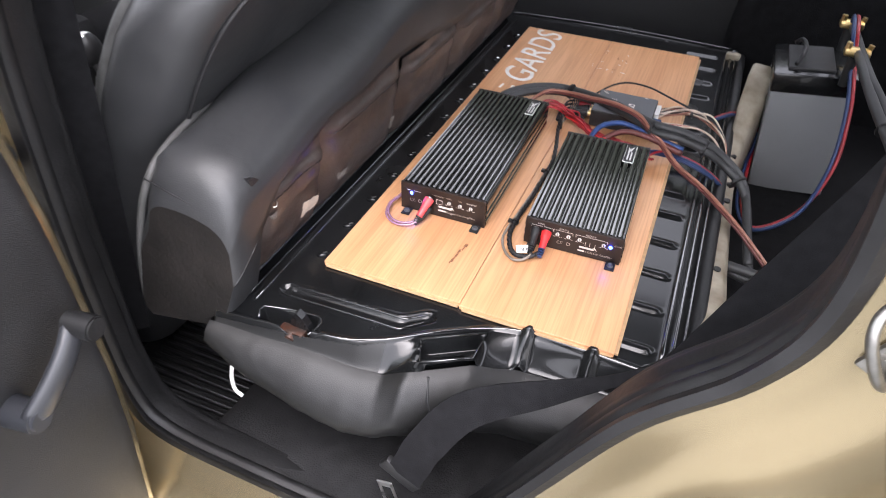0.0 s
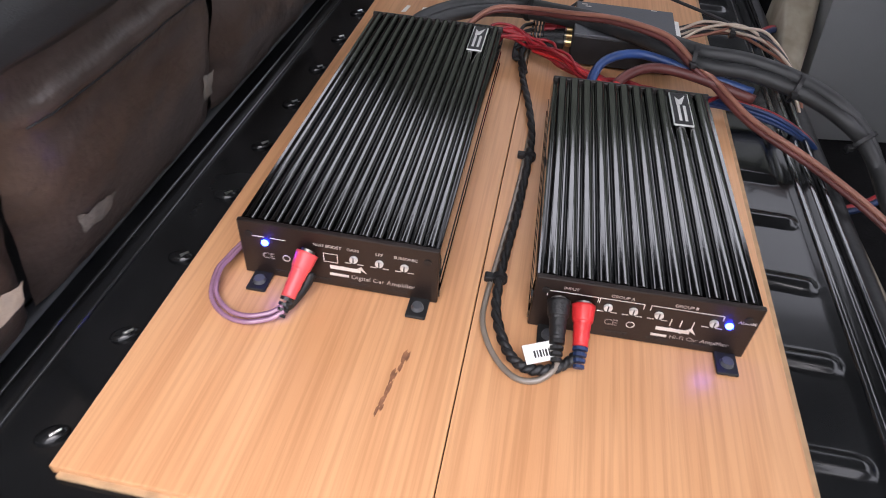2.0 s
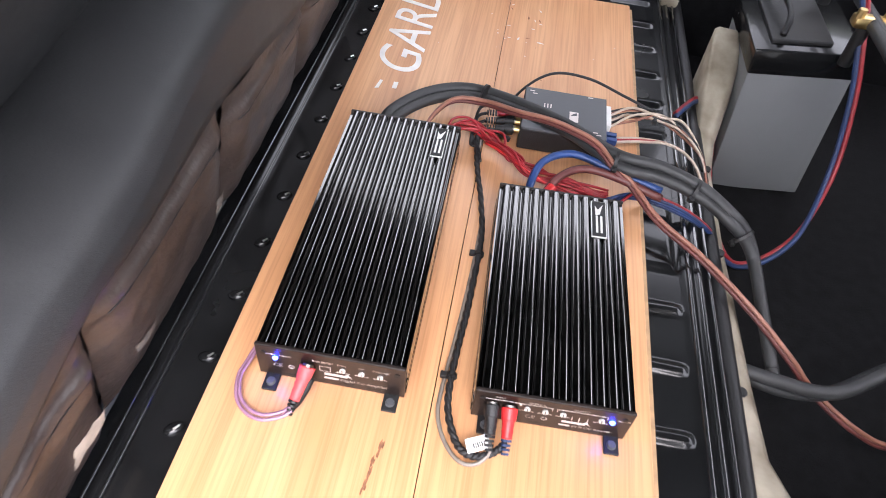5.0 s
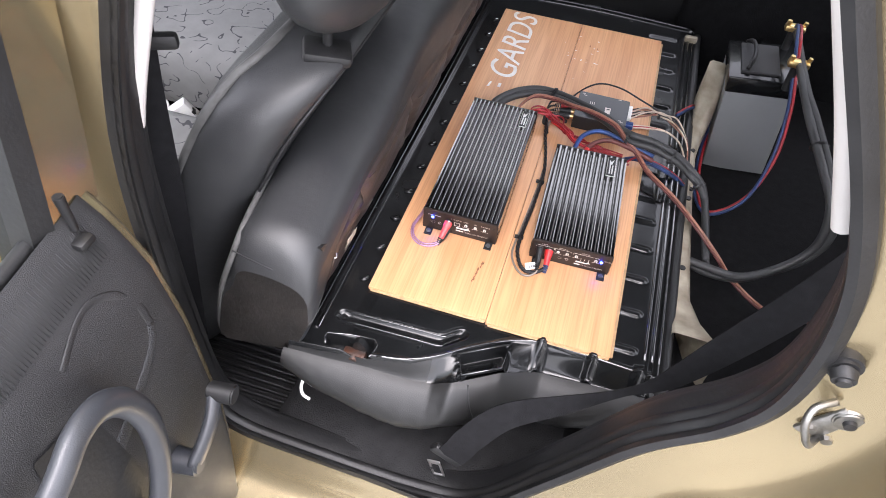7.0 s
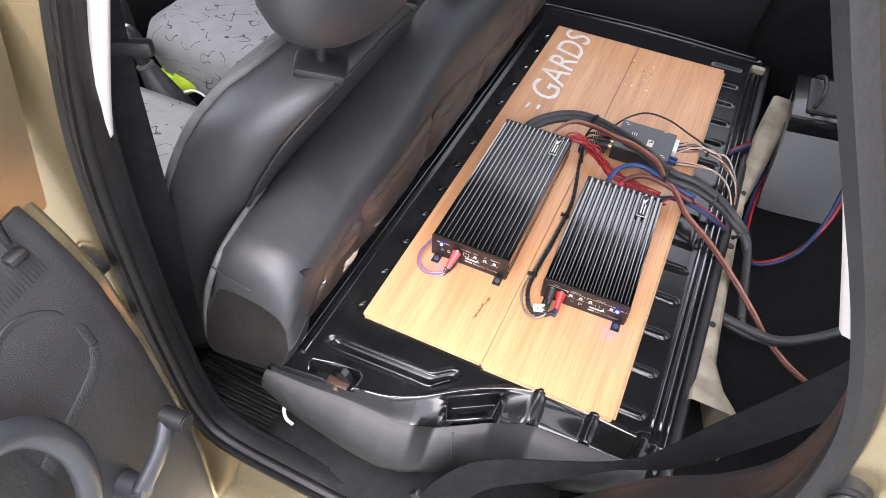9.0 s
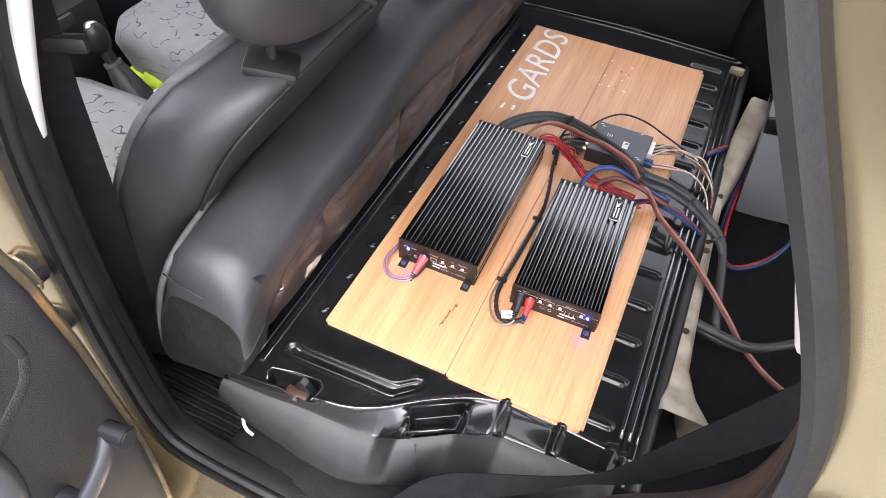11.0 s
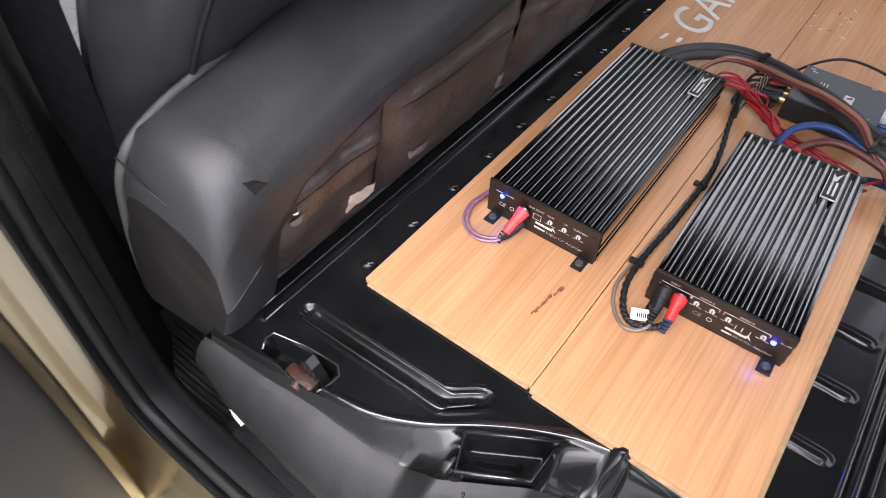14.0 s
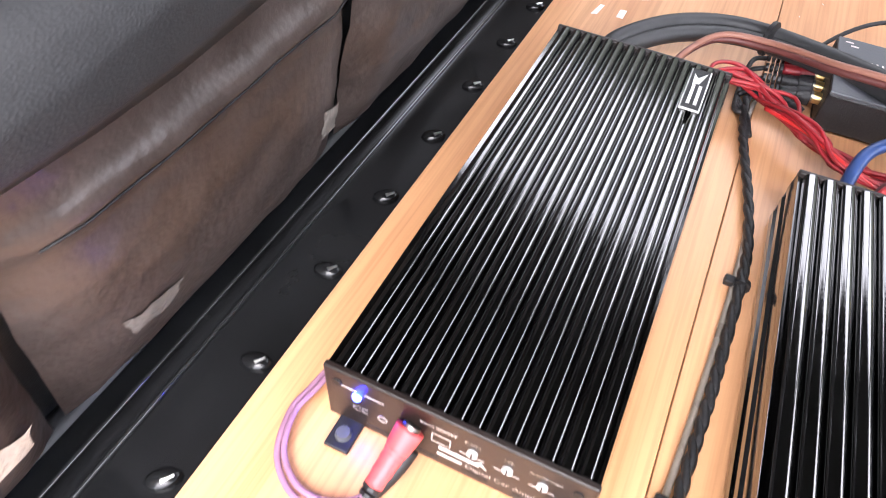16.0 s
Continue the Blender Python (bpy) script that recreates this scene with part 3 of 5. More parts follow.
LIPZ = [(-0.128, 0.850), (-0.07, 0.895), (-0.03, 0.928), (0.10, 0.955), (0.31, 0.952), (0.54, 0.930), (1.02, 0.93)]


def cush_ring(y):
    """Outline of the cushion across its thickness at a place along its length."""
    zt, zl = lerp_table(TOPZ, y), lerp_table(LIPZ, y)
    q = smooth01((-0.035 - y) / 0.04)
    return [(-0.196, 0.738), (-0.204, 0.765), (-0.178, 0.86), (-0.150, zt - 0.045), (-0.138, zt - 0.012), (-0.120, zt + 0.002), (-0.085, zt + 0.002), (-0.054, zt - 0.006),
            (-0.036, zt - 0.020), (-0.029, zt - 0.038), (-0.028, min((zt + zl) / 2, zt - 0.046)), (-0.030, zl + 0.006), (-0.046 + 0.014 * q, zl), (-0.085 + 0.032 * q, 0.80), (-0.092 + 0.026 * q, 0.772), (-0.112 + 0.015 * q, 0.757)]


ys = [-0.128, -0.124, -0.116, -0.10, -0.07, -0.03] + [0.02 + 0.04 * i for i in range(26)]
rows = []
for i, y in enumerate(ys):
    r = [(v.x, v.z) for v in spline([(x, 0, z) for x, z in cush_ring(y)], 3)]
    cx, cz = -0.12, 0.78
    f = [0.90, 0.95, 0.98, 0.995][i] if i < 4 else 1.0
    rows.append([(cx + (x - cx) * f + 0.004 * noise.noise((x * 9, y * 9, z * 9)), y, cz + (z - cz) * f + 0.005 * noise.noise((x * 7, y * 7, z * 7 + 5))) for x, z in r])
part("leather_cover", loft(rows, closed=True), M_LEATHER, cushion, "scuffed black leather cover", smooth=180)
for y in (0.15, 0.75):
    part("hinge_leg", box((-0.150, y, 0.623), (0.030, 0.040, 0.265), 0.004), M_BLACKW, cushion, "dark steel hinge leg")
capf = bmesh.new()
capf.faces.new([capf.verts.new(p) for p in rows[0]])
part("vinyl_end", capf, M_ENDVINYL, cushion, "dull dark vinyl end panel")
part("piping", tube([(-0.188, -0.118, 0.742), (-0.196, -0.122, 0.768), (-0.172, -0.122, 0.87), (-0.141, -0.117, 0.952), (-0.136, -0.08, 0.982), (-0.140, 0.0, 0.995), (-0.142, 0.15, 1.015), (-0.142, 0.4, 1.05), (-0.142, 0.9, 1.03)], 0.0045, 8), M_PIPING, cushion, smooth=180)
part("end_seam", tube([(-0.138, -0.121, 0.962), (-0.095, -0.124, 0.953), (-0.050, -0.118, 0.935), (-0.036, -0.10, 0.925)], 0.0009, 6), M_BLACKW, cushion, smooth=180)


def pad_x(y, a, f=1.0):
    """How far a brown pad stands out at a place along it and a share of its height."""
    z = 0.802 + 0.145 * a
    x = -0.066 + 0.028 * a + f * (0.010 * math.sin(math.pi * min(1, a * 1.05)) ** 0.5) - 0.005 * (1 - f)
    x += f * (0.0055 * math.exp(-((a - 0.82) / 0.035) ** 2) - 0.0030 * math.exp(-((a - 0.90) / 0.03) ** 2) - 0.0015 * math.exp(-((a - 0.72) / 0.04) ** 2))
    return x + 0.003 * noise.noise((y * 22, z * 26, 1)) + 0.0015 * noise.noise((y * 70, z * 70, 4))


# brown underside pads, one by one
for y0, y1, zt in ((-0.060, 0.084, 0), (0.092, 0.325, 0), (0.333, 0.56, 0), (0.57, 0.80, 0), (0.81, 1.0, 0)):
    zt = lerp_table(LIPZ, (y0 + y1) / 2) + 0.004
    rows = []
    k = 14
    for i in range(k + 1):
        y = y0 + (y1 - y0) * i / k
        f = smooth01(min(i, k - i) / 1.5)
        row = []
        for s in range(29):
            a = s / 28
            z = 0.802 + (zt - 0.802) * a
            row.append((pad_x(y, a, f), y, z))
        rows.append(row)
    row0 = [Vector(r[22]) + Vector((0.0006, 0, 0)) for r in rows[1:-1]]
    pad = part("underside_pad", loft(rows), M_VINYL, cushion, "worn brown vinyl underside panel", smooth=180)
    part("stitch_line", tube(row0, 0.0007, 5, 2), M_BLACKW, pad, smooth=180)
part("tear", prism([(-0.083, 0.968), (-0.074, 0.966), (-0.063, 0.957), (-0.061, 0.941), (-0.066, 0.936), (-0.070, 0.947), (-0.078, 0.953)], 'x', -0.045, -0.0285), M_BLACKW, cushion, "ragged dark tear in the leather corner")
part("tear_lining", prism([(-0.079, 0.953), (-0.071, 0.948), (-0.068, 0.941), (-0.075, 0.943)], 'x', -0.045, -0.0275), M_GREYW, cushion, "frayed grey lining")
part("staple", tube([(-0.030, -0.047, 0.908), (-0.0275, -0.044, 0.909), (-0.030, -0.039, 0.911)], 0.0008, 6), M_METAL, cushion, "bright staple", smooth=180)


def patch(name, quad, material, label):
    """A thin ragged scrap lying on a brown pad, between four corners (y, z)."""
    (ay, az), (by, bz), (cy, cz), (dy, dz) = quad
    top = lerp_table(LIPZ, (ay + cy) / 2) + 0.004
    rows = []
    for i in range(11):
        u = i / 10
        row = []
        for j in range(9):
            v = j / 8
            y = (ay + (by - ay) * u) * (1 - v) + (dy + (cy - dy) * u) * v
            z = (az + (bz - az) * u) * (1 - v) + (dz + (cz - dz) * u) * v
            if i in (0, 10) or j in (0, 8):
                y += 0.0035 * noise.noise((y * 160, z * 160, 2))
                z += 0.0035 * noise.noise((y * 160, z * 160, 8))
            row.append((pad_x(y, (z - 0.802) / (top - 0.802)) + 0.0009, y, z))
        rows.append(row)
    part(name, loft(rows), material, cushion, label, smooth=60)


patch("torn_patch", [(0.034, 0.858), (0.073, 0.848), (0.069, 0.834), (0.029, 0.835)], M_CREAM, "torn patch showing cream backing")
patch("worn_patch", [(0.126, 0.850), (0.165, 0.842), (0.160, 0.830), (0.132, 0.832)], M_WORN, "pale scuffed patch")
patch("worn_patch", [(0.288, 0.862), (0.306, 0.858), (0.304, 0.836), (0.290, 0.838)], M_WORN, "pale scuffed patch")
patch("worn_patch", [(-0.046, 0.893), (-0.030, 0.893), (-0.034, 0.884), (-0.044, 0.884)], M_WORN, "pale scuffed patch")

# ---------------------------------------------------------------- front seat
front_seat = thing("front_seat", (-0.45, 0.16, 0.45), "front seat with black leather backrest and patterned grey cloth cushion", "car seat")


def seat_section(z, x0, x1, y0, y1, r):
    """A rounded rectangle at one height."""
    out = []
    for cx, cy, a0 in ((x1 - r, y1 - r, 0), (x0 + r, y1 - r, 90), (x0 + r, y0 + r, 180), (x1 - r, y0 + r, 270)):
        for k in range(6):
            a = radians(a0 + 90 * k / 5)
            out.append((cx + r * math.cos(a), cy + r * math.sin(a), z))
    return out


secs = [(0.55, -0.42, -0.30, -0.06, 0.40, 0.05), (0.75, -0.36, -0.235, -0.075, 0.415, 0.055), (0.90, -0.305, -0.180, -0.078, 0.415, 0.06), (1.015, -0.258, -0.128, -0.074, 0.41, 0.06),
        (1.09, -0.218, -0.088, -0.066, 0.40, 0.06), (1.13, -0.192, -0.062, -0.050, 0.385, 0.058), (1.155, -0.172, -0.042, -0.024, 0.355, 0.055), (1.172, -0.150, -0.034, 0.008, 0.32, 0.05), (1.178, -0.120, -0.05, 0.04, 0.29, 0.03)]
part("backrest", loft([seat_section(*s) for s in secs], closed=True, caps=True), M_LEATHER, front_seat, "black leather backrest", smooth=180)
part("seam", tube([(-0.180, -0.04, 0.90), (-0.128, -0.035, 1.015), (-0.087, -0.022, 1.09), (-0.060, 0.005, 1.131), (-0.041, 0.05, 1.157), (-0.034, 0.16, 1.170), (-0.040, 0.28, 1.160), (-0.06, 0.35, 1.13)], 0.0025, 6), M_BLACKW, front_seat, smooth=180)
part("front_edging", tube([(c[1] + 0.29 * c[5], c[3] + 0.29 * c[5], c[0]) for c in secs[1:8]] + [(-0.128, 0.075, 1.177), (-0.122, 0.2, 1.178)], 0.0065, 8), M_PIPING, front_seat, "grey fabric edging", smooth=180)
for y in (0.050, 0.235):
    gd = part("headrest_guide", box((-0.062, y, 1.176), (0.060, 0.042, 0.016), 0.006, m=Matrix.Rotation(radians(12), 4, 'Y') @ Matrix.Rotation(radians(25), 4, 'Z')), M_RUBBER, front_seat, "black plastic headrest guide", smooth=40)
    part("headrest_post", cyl((-0.064, y + 0.004, 1.17), (-0.058, y + 0.004, 1.24), 0.006), M_RUBBER, gd, smooth=40)
part("headrest", ball((-0.062, 0.135, 1.285), (0.074, 0.155, 0.100), 28), M_LEATHER, front_seat, "black leather headrest", smooth=180)


def seat_cushion(parent, y0, y1, zc):
    secs = [(zc - 0.16, -0.92, -0.36, y0 + 0.02, y1 - 0.02, 0.06), (zc - 0.05, -0.95, -0.36, y0, y1, 0.07), (zc - 0.01, -0.94, -0.36, y0 + 0.01, y1 - 0.01, 0.08), (zc + 0.012, -0.90, -0.38, y0 + 0.05, y1 - 0.05, 0.08)]
    part("seat_cushion", loft([seat_section(*s) for s in secs], closed=True, caps=True), M_CLOTH, parent, "grey cloth cushion with scribble pattern", smooth=60)


seat_cushion(front_seat, -0.07, 0.40, 0.70)
far_seat = thing("front_seat", (-0.45, 0.76, 0.45), "far front seat with patterned grey cloth cushion", "car seat")
seat_cushion(far_seat, 0.52, 1.0, 0.74)
part("backrest", loft([[(x, y + 0.60, z) for x, y, z in seat_section(*s)] for s in secs], closed=True, caps=True), M_LEATHER, far_seat, "black leather backrest", smooth=180)

# ---------------------------------------------------------------- board with amplifiers
board = thing("laminate_board", (0.19, 0.46, B), "two oak laminate planks laid side by side on the pan", "board")
for x0, x1, y0 in ((0.0, 0.1925, 0.0), (0.1932, 0.385, -0.004)):
    part("plank", box(((x0 + x1) / 2, (0.928 + y0) / 2, B - 0.0035), (x1 - x0, 0.928 - y0, 0.007), 0.0005, 1), M_WOOD, board)
    part("tongue", box(((x0 + x1) / 2 + 0.001, y0 - 0.0005, B - 0.0055), (x1 - x0 - 0.006, 0.005, 0.003), 0.0005, 1), M_WOODEDGE, board, "raw plank edge")
part("tongue", box((0.387, 0.46, B - 0.0045), (0.005, 0.92, 0.004), 0.0005, 1), M_WOODEDGE, board, "raw plank edge")
LM = Matrix.Translation((0.086, 0.628, B + 0.0004)) @ Matrix.Rotation(radians(90), 4, 'Z')
part("lettering", lettering("GARDS", 0.088, LM, 0.0003, 0.28), M_CHALK, board, "white hand-cut italic lettering")
part("lettering_mark", prism([(0.060, 0.598), (0.060, 0.612), (0.066, 0.613), (0.066, 0.598)], 'z', B - 0.0005, B + 0.0007), M_CHALK, board, "white broken stroke")
part("lettering_mark", prism([(0.038, 0.592), (0.041, 0.612), (0.045, 0.612), (0.043, 0.594)], 'z', B - 0.0005, B + 0.0007), M_CHALK, board, "white broken stroke")
rnd = random.Random(4)
for k in range(24):
    u = rnd.random()
    x, y = 0.1520 + 0.0060 * u + rnd.gauss(0, 0.0009), 0.064 + 0.044 * u
    l, w = rnd.uniform(0.003, 0.008), rnd.uniform(0.0004, 0.0012)
    part("scuff", prism([(x - w, y), (x + w * 0.4, y - l * 0.2), (x + w, y + l * 0.4), (x + w * 0.2 + 0.0008, y + l), (x - w * 0.7, y + l * 0.6)], 'z', B - 0.0004, B + 0.00015 + 0.00003 * k), M_SCUFF, board, "brown scuff")
for k in range(34):
    x, y = (rnd.uniform(0.18, 0.25), rnd.uniform(0.76, 0.87)) if k < 18 else (rnd.uniform(0.02, 0.37), rnd.uniform(0.56, 0.90))
    a, r = rnd.uniform(0, 6.28), rnd.uniform(0.0008, 0.0045) if k < 18 else rnd.uniform(0.0006, 0.0016)
    part("chip", prism([(x + r * math.cos(a) * 1.6, y + r * math.sin(a) * 1.6), (x + r * 0.4 * math.cos(a + 1.7), y + r * 0.4 * math.sin(a + 1.7)), (x - r * math.cos(a), y - r * math.sin(a)), (x + r * 0.35 * math.cos(a - 1.4), y + r * 0.35 * math.sin(a - 1.4))], 'z', B - 0.0004, B + 0.0003), M_SCUFF if k % 4 == 3 else M_CHALK, board, "small chip")


def amplifier(name, w, l, h, ribs, label):
    """A finned amplifier whose front left foot stands at the origin; ribs run along its length."""
    amp = thing(name, (0, 0, 0), label, "amplifier", "car amplifiers on the board")
    prof = [(0.004, 0.002), (0.0, 0.004), (0.0, 0.010), (0.0025, 0.012), (0.0025, 0.015), (0.0, 0.017), (0.0, 0.022), (0.0025, 0.024), (0.0025, 0.027), (0.0, 0.029), (0.0, h - 0.010), (0.0015, h - 0.004)]
    top = []
    pit = (w - 0.008) / ribs
    for k in range(ribs):
        x = 0.004 + pit * k
        top += [(x + pit * u, h - d) for u, d in ((0.05, 0.0050), (0.06, 0.0030), (0.13, 0.0015), (0.27, 0.0005), (0.42, 0.0001), (0.58, 0.0001), (0.73, 0.0005), (0.87, 0.0015), (0.94, 0.0030), (0.95, 0.0050))]
    prof = prof + top + [(w - x, z) for x, z in prof[::-1]]
    part("heat_sink", prism(prof, 'y', 0.003, l - 0.003), M_HEAT, amp, "ribbed glossy black heat sink", smooth=44)
    face = part("front_panel", box((w / 2, 0.0012, h / 2), (w - 0.002, 0.0036, h - 0.002), 0.0010, 2), M_FACE, amp, "dark printed front panel")
    part("back_panel", box((w / 2, l - 0.0012, h / 2), (w - 0.002, 0.0036, h - 0.002), 0.0010, 2), M_FACE, amp)
    for x in (0.014, w - 0.012):
        foot = part("foot", box((x, -0.008, 0.0022), (0.013, 0.018, 0.0022), 0.0008), M_RUBBER, amp, "black mounting foot")
        part("screw", cyl((x, -0.009, 0.003), (x, -0.009, 0.0060), 0.0044, 0.0034, 12), M_DSP, foot, smooth=40)
        part("foot", box((x, l + 0.008, 0.0022), (0.013, 0.018, 0.0022), 0.0008), M_RUBBER, amp, "black mounting foot")
    for x, z in ((0.008, h - 0.011), (w - 0.008, h - 0.011)):
        part("corner_screw", cyl((x, -0.0002, z), (x, -0.0014, z), 0.0024, seg=10), M_RUBBER, face)
    for k in range(4):
        part("vent_slot", box((w * (0.22 + 0.19 * k), -0.0002, 0.0065), (w * 0.10, 0.0012, 0.0022)), M_BLACKW, face)
    return amp, face


def print_text(face, text, x, z, size, bold=0.0):
    part("printed_text", lettering(text, size, Matrix.Translation((x, -0.0005, z)) @ Matrix.Rotation(radians(90), 4, 'X'), 0.0001, 0, bold), M_PRINT, face)


def bar(face, x, z, w, h=0.0010, material=None):
    part("printed_bar", box((x + w / 2, -0.0005, z), (w, 0.0004, h)), material or M_PRINT, face)


def knob(face, x, z):
    k = part("trim_knob", cyl((x, 0.0, z), (x, -0.0022, z), 0.0026, seg=14), M_BADGE, face, "small slotted trimmer", smooth=40)
    part("slot", box((x, -0.0023, z), (0.0008, 0.0004, 0.0042)), M_BLACKW, k)


def badge(parent, x, y, z, w, l):
    bd = part("badge", box((x, y, z), (w, l, 0.0016), 0.0006), M_BADGE, parent, "silver framed maker's badge")
    part("badge_field", box((x, y, z + 0.0006), (w - 0.0022, l - 0.0022, 0.0012)), M_BLACKW, bd)
    part("badge_mark", prism([(x - 0.0035, y + l * 0.08), (x + 0.001, y + l * 0.12), (x + 0.0045, y + l * 0.40), (x - 0.001, y + l * 0.24), (x - 0.004, y + l * 0.34)], 'z', z + 0.001, z + 0.0016), M_BADGE, bd)
    for k in range(2):
        part("badge_bar", box((x - 0.0022 + 0.0046 * k, y - l * 0.16, z + 0.0013), (0.0022, l * 0.46, 0.0005)), M_BADGE, bd)


amp1, face = amplifier("amplifier", 0.131, 0.328, 0.047, 15, "long ribbed black amplifier with pink plug")
led = part("led", ball((0.018, -0.0008, 0.030), (0.0024, 0.0018, 0.0024), 12), M_LED, face, "lit blue indicator light", smooth=180)
print_text(face, "CE", 0.015, 0.0165, 0.0068, 0.0002)
print_text(face, "BASS BOOST", 0.050, 0.0345, 0.0032, 0.0001)
for x, text in ((0.0715, "GAIN"), (0.090, "LPF"), (0.1015, "SUBSONIC")):
    print_text(face, text, x, 0.0345, 0.0032, 0.0001)
part("printed_ring", sweep(spline([(0.031 + 0.0024 * math.cos(a), -0.0004, 0.019 + 0.0024 * math.sin(a)) for a in (0, 1.05, 2.09, 3.14, 4.19, 5.24)], 3, closed=True), circle(0.0004, 5), closed=True), M_PRINT, face)
print_text(face, "Digital Car Amplifier", 0.0735, 0.0105, 0.0050)
bar(face, 0.0595, 0.0122, 0.0125, 0.0022)
bar(face, 0.060, 0.0185, 0.020, 0.0030)
part("printed_mark", prism([(0.068, 0.0205), (0.075, 0.0165), (0.079, 0.0205), (0.084, 0.0170), (0.0805, 0.0225), (0.0755, 0.0185)], 'y', -0.0008, -0.0002), M_PRINT, face)
for x in (0.076, 0.0925, 0.1085):
    knob(face, x, 0.0285)
    bar(face, x - 0.006, 0.0242, 0.004, 0.0005)
    bar(face, x + 0.002, 0.0242, 0.004, 0.0005)
for x, w in ((0.010, 0.008), (0.022, 0.010)):
    bar(face, x, 0.0345, w, 0.0006)
for dx, dz, w, h in ((0.056, 0.0295, 0.0095, 0.0005), (0.056, 0.0225, 0.0095, 0.0005)):
    bar(face, dx, dz, w, h)
bar(face, 0.056, 0.026, 0.0005, 0.007)
bar(face, 0.065, 0.026, 0.0005, 0.007)
badge(amp1, 0.110, 0.292, 0.0475, 0.014, 0.050)
amp1.matrix_basis = pose(0.0385, 0.153, B, 0, 0, 0.4)

amp2, face = amplifier("amplifier", 0.134, 0.252, 0.045, 12, "shorter ribbed black amplifier with red plug and white tag")
part("led", ball((0.117, -0.0008, 0.027), (0.0024, 0.0018, 0.0024), 12), M_LED, face, "lit blue indicator light", smooth=180)
print_text(face, "CE", 0.046, 0.0125, 0.0068, 0.0002)
for x, z, text in ((0.018, 0.0365, "INPUT"), (0.046, 0.0358, "GROUP A"), (0.083, 0.0358, "GROUP B"), (0.121, 0.0300, "ALARM")):
    print_text(face, text, x, z, 0.0032, 0.0001)
part("printed_ring", sweep(spline([(0.062 + 0.0024 * math.cos(a), -0.0004, 0.015 + 0.0024 * math.sin(a)) for a in (0, 1.05, 2.09, 3.14, 4.19, 5.24)], 3, closed=True), circle(0.0004, 5), closed=True), M_PRINT, face)
print_text(face, "Hi-Fi Car Amplifier", 0.0865, 0.0085, 0.0046)
bar(face, 0.0755, 0.0100, 0.0095, 0.0020)
bar(face, 0.077, 0.0160, 0.020, 0.0028)
part("printed_mark", prism([(0.085, 0.0180), (0.092, 0.0140), (0.096, 0.0180), (0.101, 0.0145), (0.0975, 0.0200), (0.0925, 0.0160)], 'y', -0.0008, -0.0002), M_PRINT, face)
for x in (0.046, 0.061, 0.076, 0.108):
    knob(face, x, 0.0275)
    bar(face, x - 0.006, 0.0232, 0.004, 0.0005)
    bar(face, x + 0.002, 0.0232, 0.004, 0.0005)
for x, w in ((0.040, 0.026), (0.070, 0.042), (0.009, 0.030)):
    bar(face, x, 0.0340, w, 0.0005)
    bar(face, x, 0.0320, 0.0005, 0.004)
    bar(face, x + w, 0.0320, 0.0005, 0.004)
for x in (0.084, 0.090, 0.097):
    bar(face, x, 0.0225, 0.0006, 0.006)
badge(amp2, 0.1055, 0.217, 0.0455, 0.016, 0.052)
amp2.matrix_basis = pose(0.2265, 0.150, B, 0, 0, 1.6)

# signal processor between the amplifiers and the rear edge
dsp = thing("sound_processor", (0.285, 0.575, B), "small dark grey metal signal processor box", "electronics box")
DT = B + 0.034
part("case", box((0.286, 0.558, B + 0.018), (0.104, 0.086, 0.030), 0.0015), M_BLACKW, dsp, "black lower case")
part("cover", box((0.286, 0.558, DT - 0.001), (0.103, 0.085, 0.004), 0.001), M_DSP, dsp, "dark grey cover")
for x in (0.24, 0.332):
    part("foot", box((x, 0.558, B + 0.0015), (0.012, 0.070, 0.003), 0.0005), M_RUBBER, dsp)
part("label_plate", box((0.297, 0.551, DT + 0.0012), (0.011, 0.020, 0.0006)), M_PRINT, dsp, "pale label")
part("label_mark", prism([(0.293, 0.552), (0.301, 0.554), (0.300, 0.559), (0.296, 0.556)], 'z', DT + 0.0013, DT + 0.0020), M_DSP, dsp)
for k in range(3):
    part("printed_bar", box((0.260 + 0.004 * k, 0.566, DT + 0.0011), (0.0014, 0.008, 0.0004)), M_PRINT, dsp)
for x, y in ((0.243, 0.593), (0.247, 0.588), (0.324, 0.527), (0.328, 0.523), (0.317, 0.597)):
    part("printed_bar", box((x, y, DT + 0.0011), (0.006, 0.0016, 0.0004)), M_PRINT, dsp)
for k in range(4):
    part("rca_jack", cyl((0.236, 0.532 + 0.016 * k, B + 0.017), (0.226, 0.532 + 0.016 * k, B + 0.017), 0.0045, seg=12), M_BRASS, dsp, "gold phono socket", smooth=40)
for k in range(2):
    part("blue_connector", box((0.345, 0.536 + 0.010 * k, B + 0.020), (0.016, 0.007, 0.008), 0.001), M_BLUEW, dsp, "blue plug", smooth=40)
part("connector", box((0.342, 0.580, B + 0.020), (0.008, 0.04, 0.012), 0.001), M_WHITE, dsp, "white multi-pin plug")
# ---------------------------------------------------------------- plugs and cables


def cable(name, pts, r, material, label, seg=8, n=8):
    c = part(name, tube(pts, r, seg, n), material, smooth=180)
    return tagged(c, label, "cable", "car audio wiring")


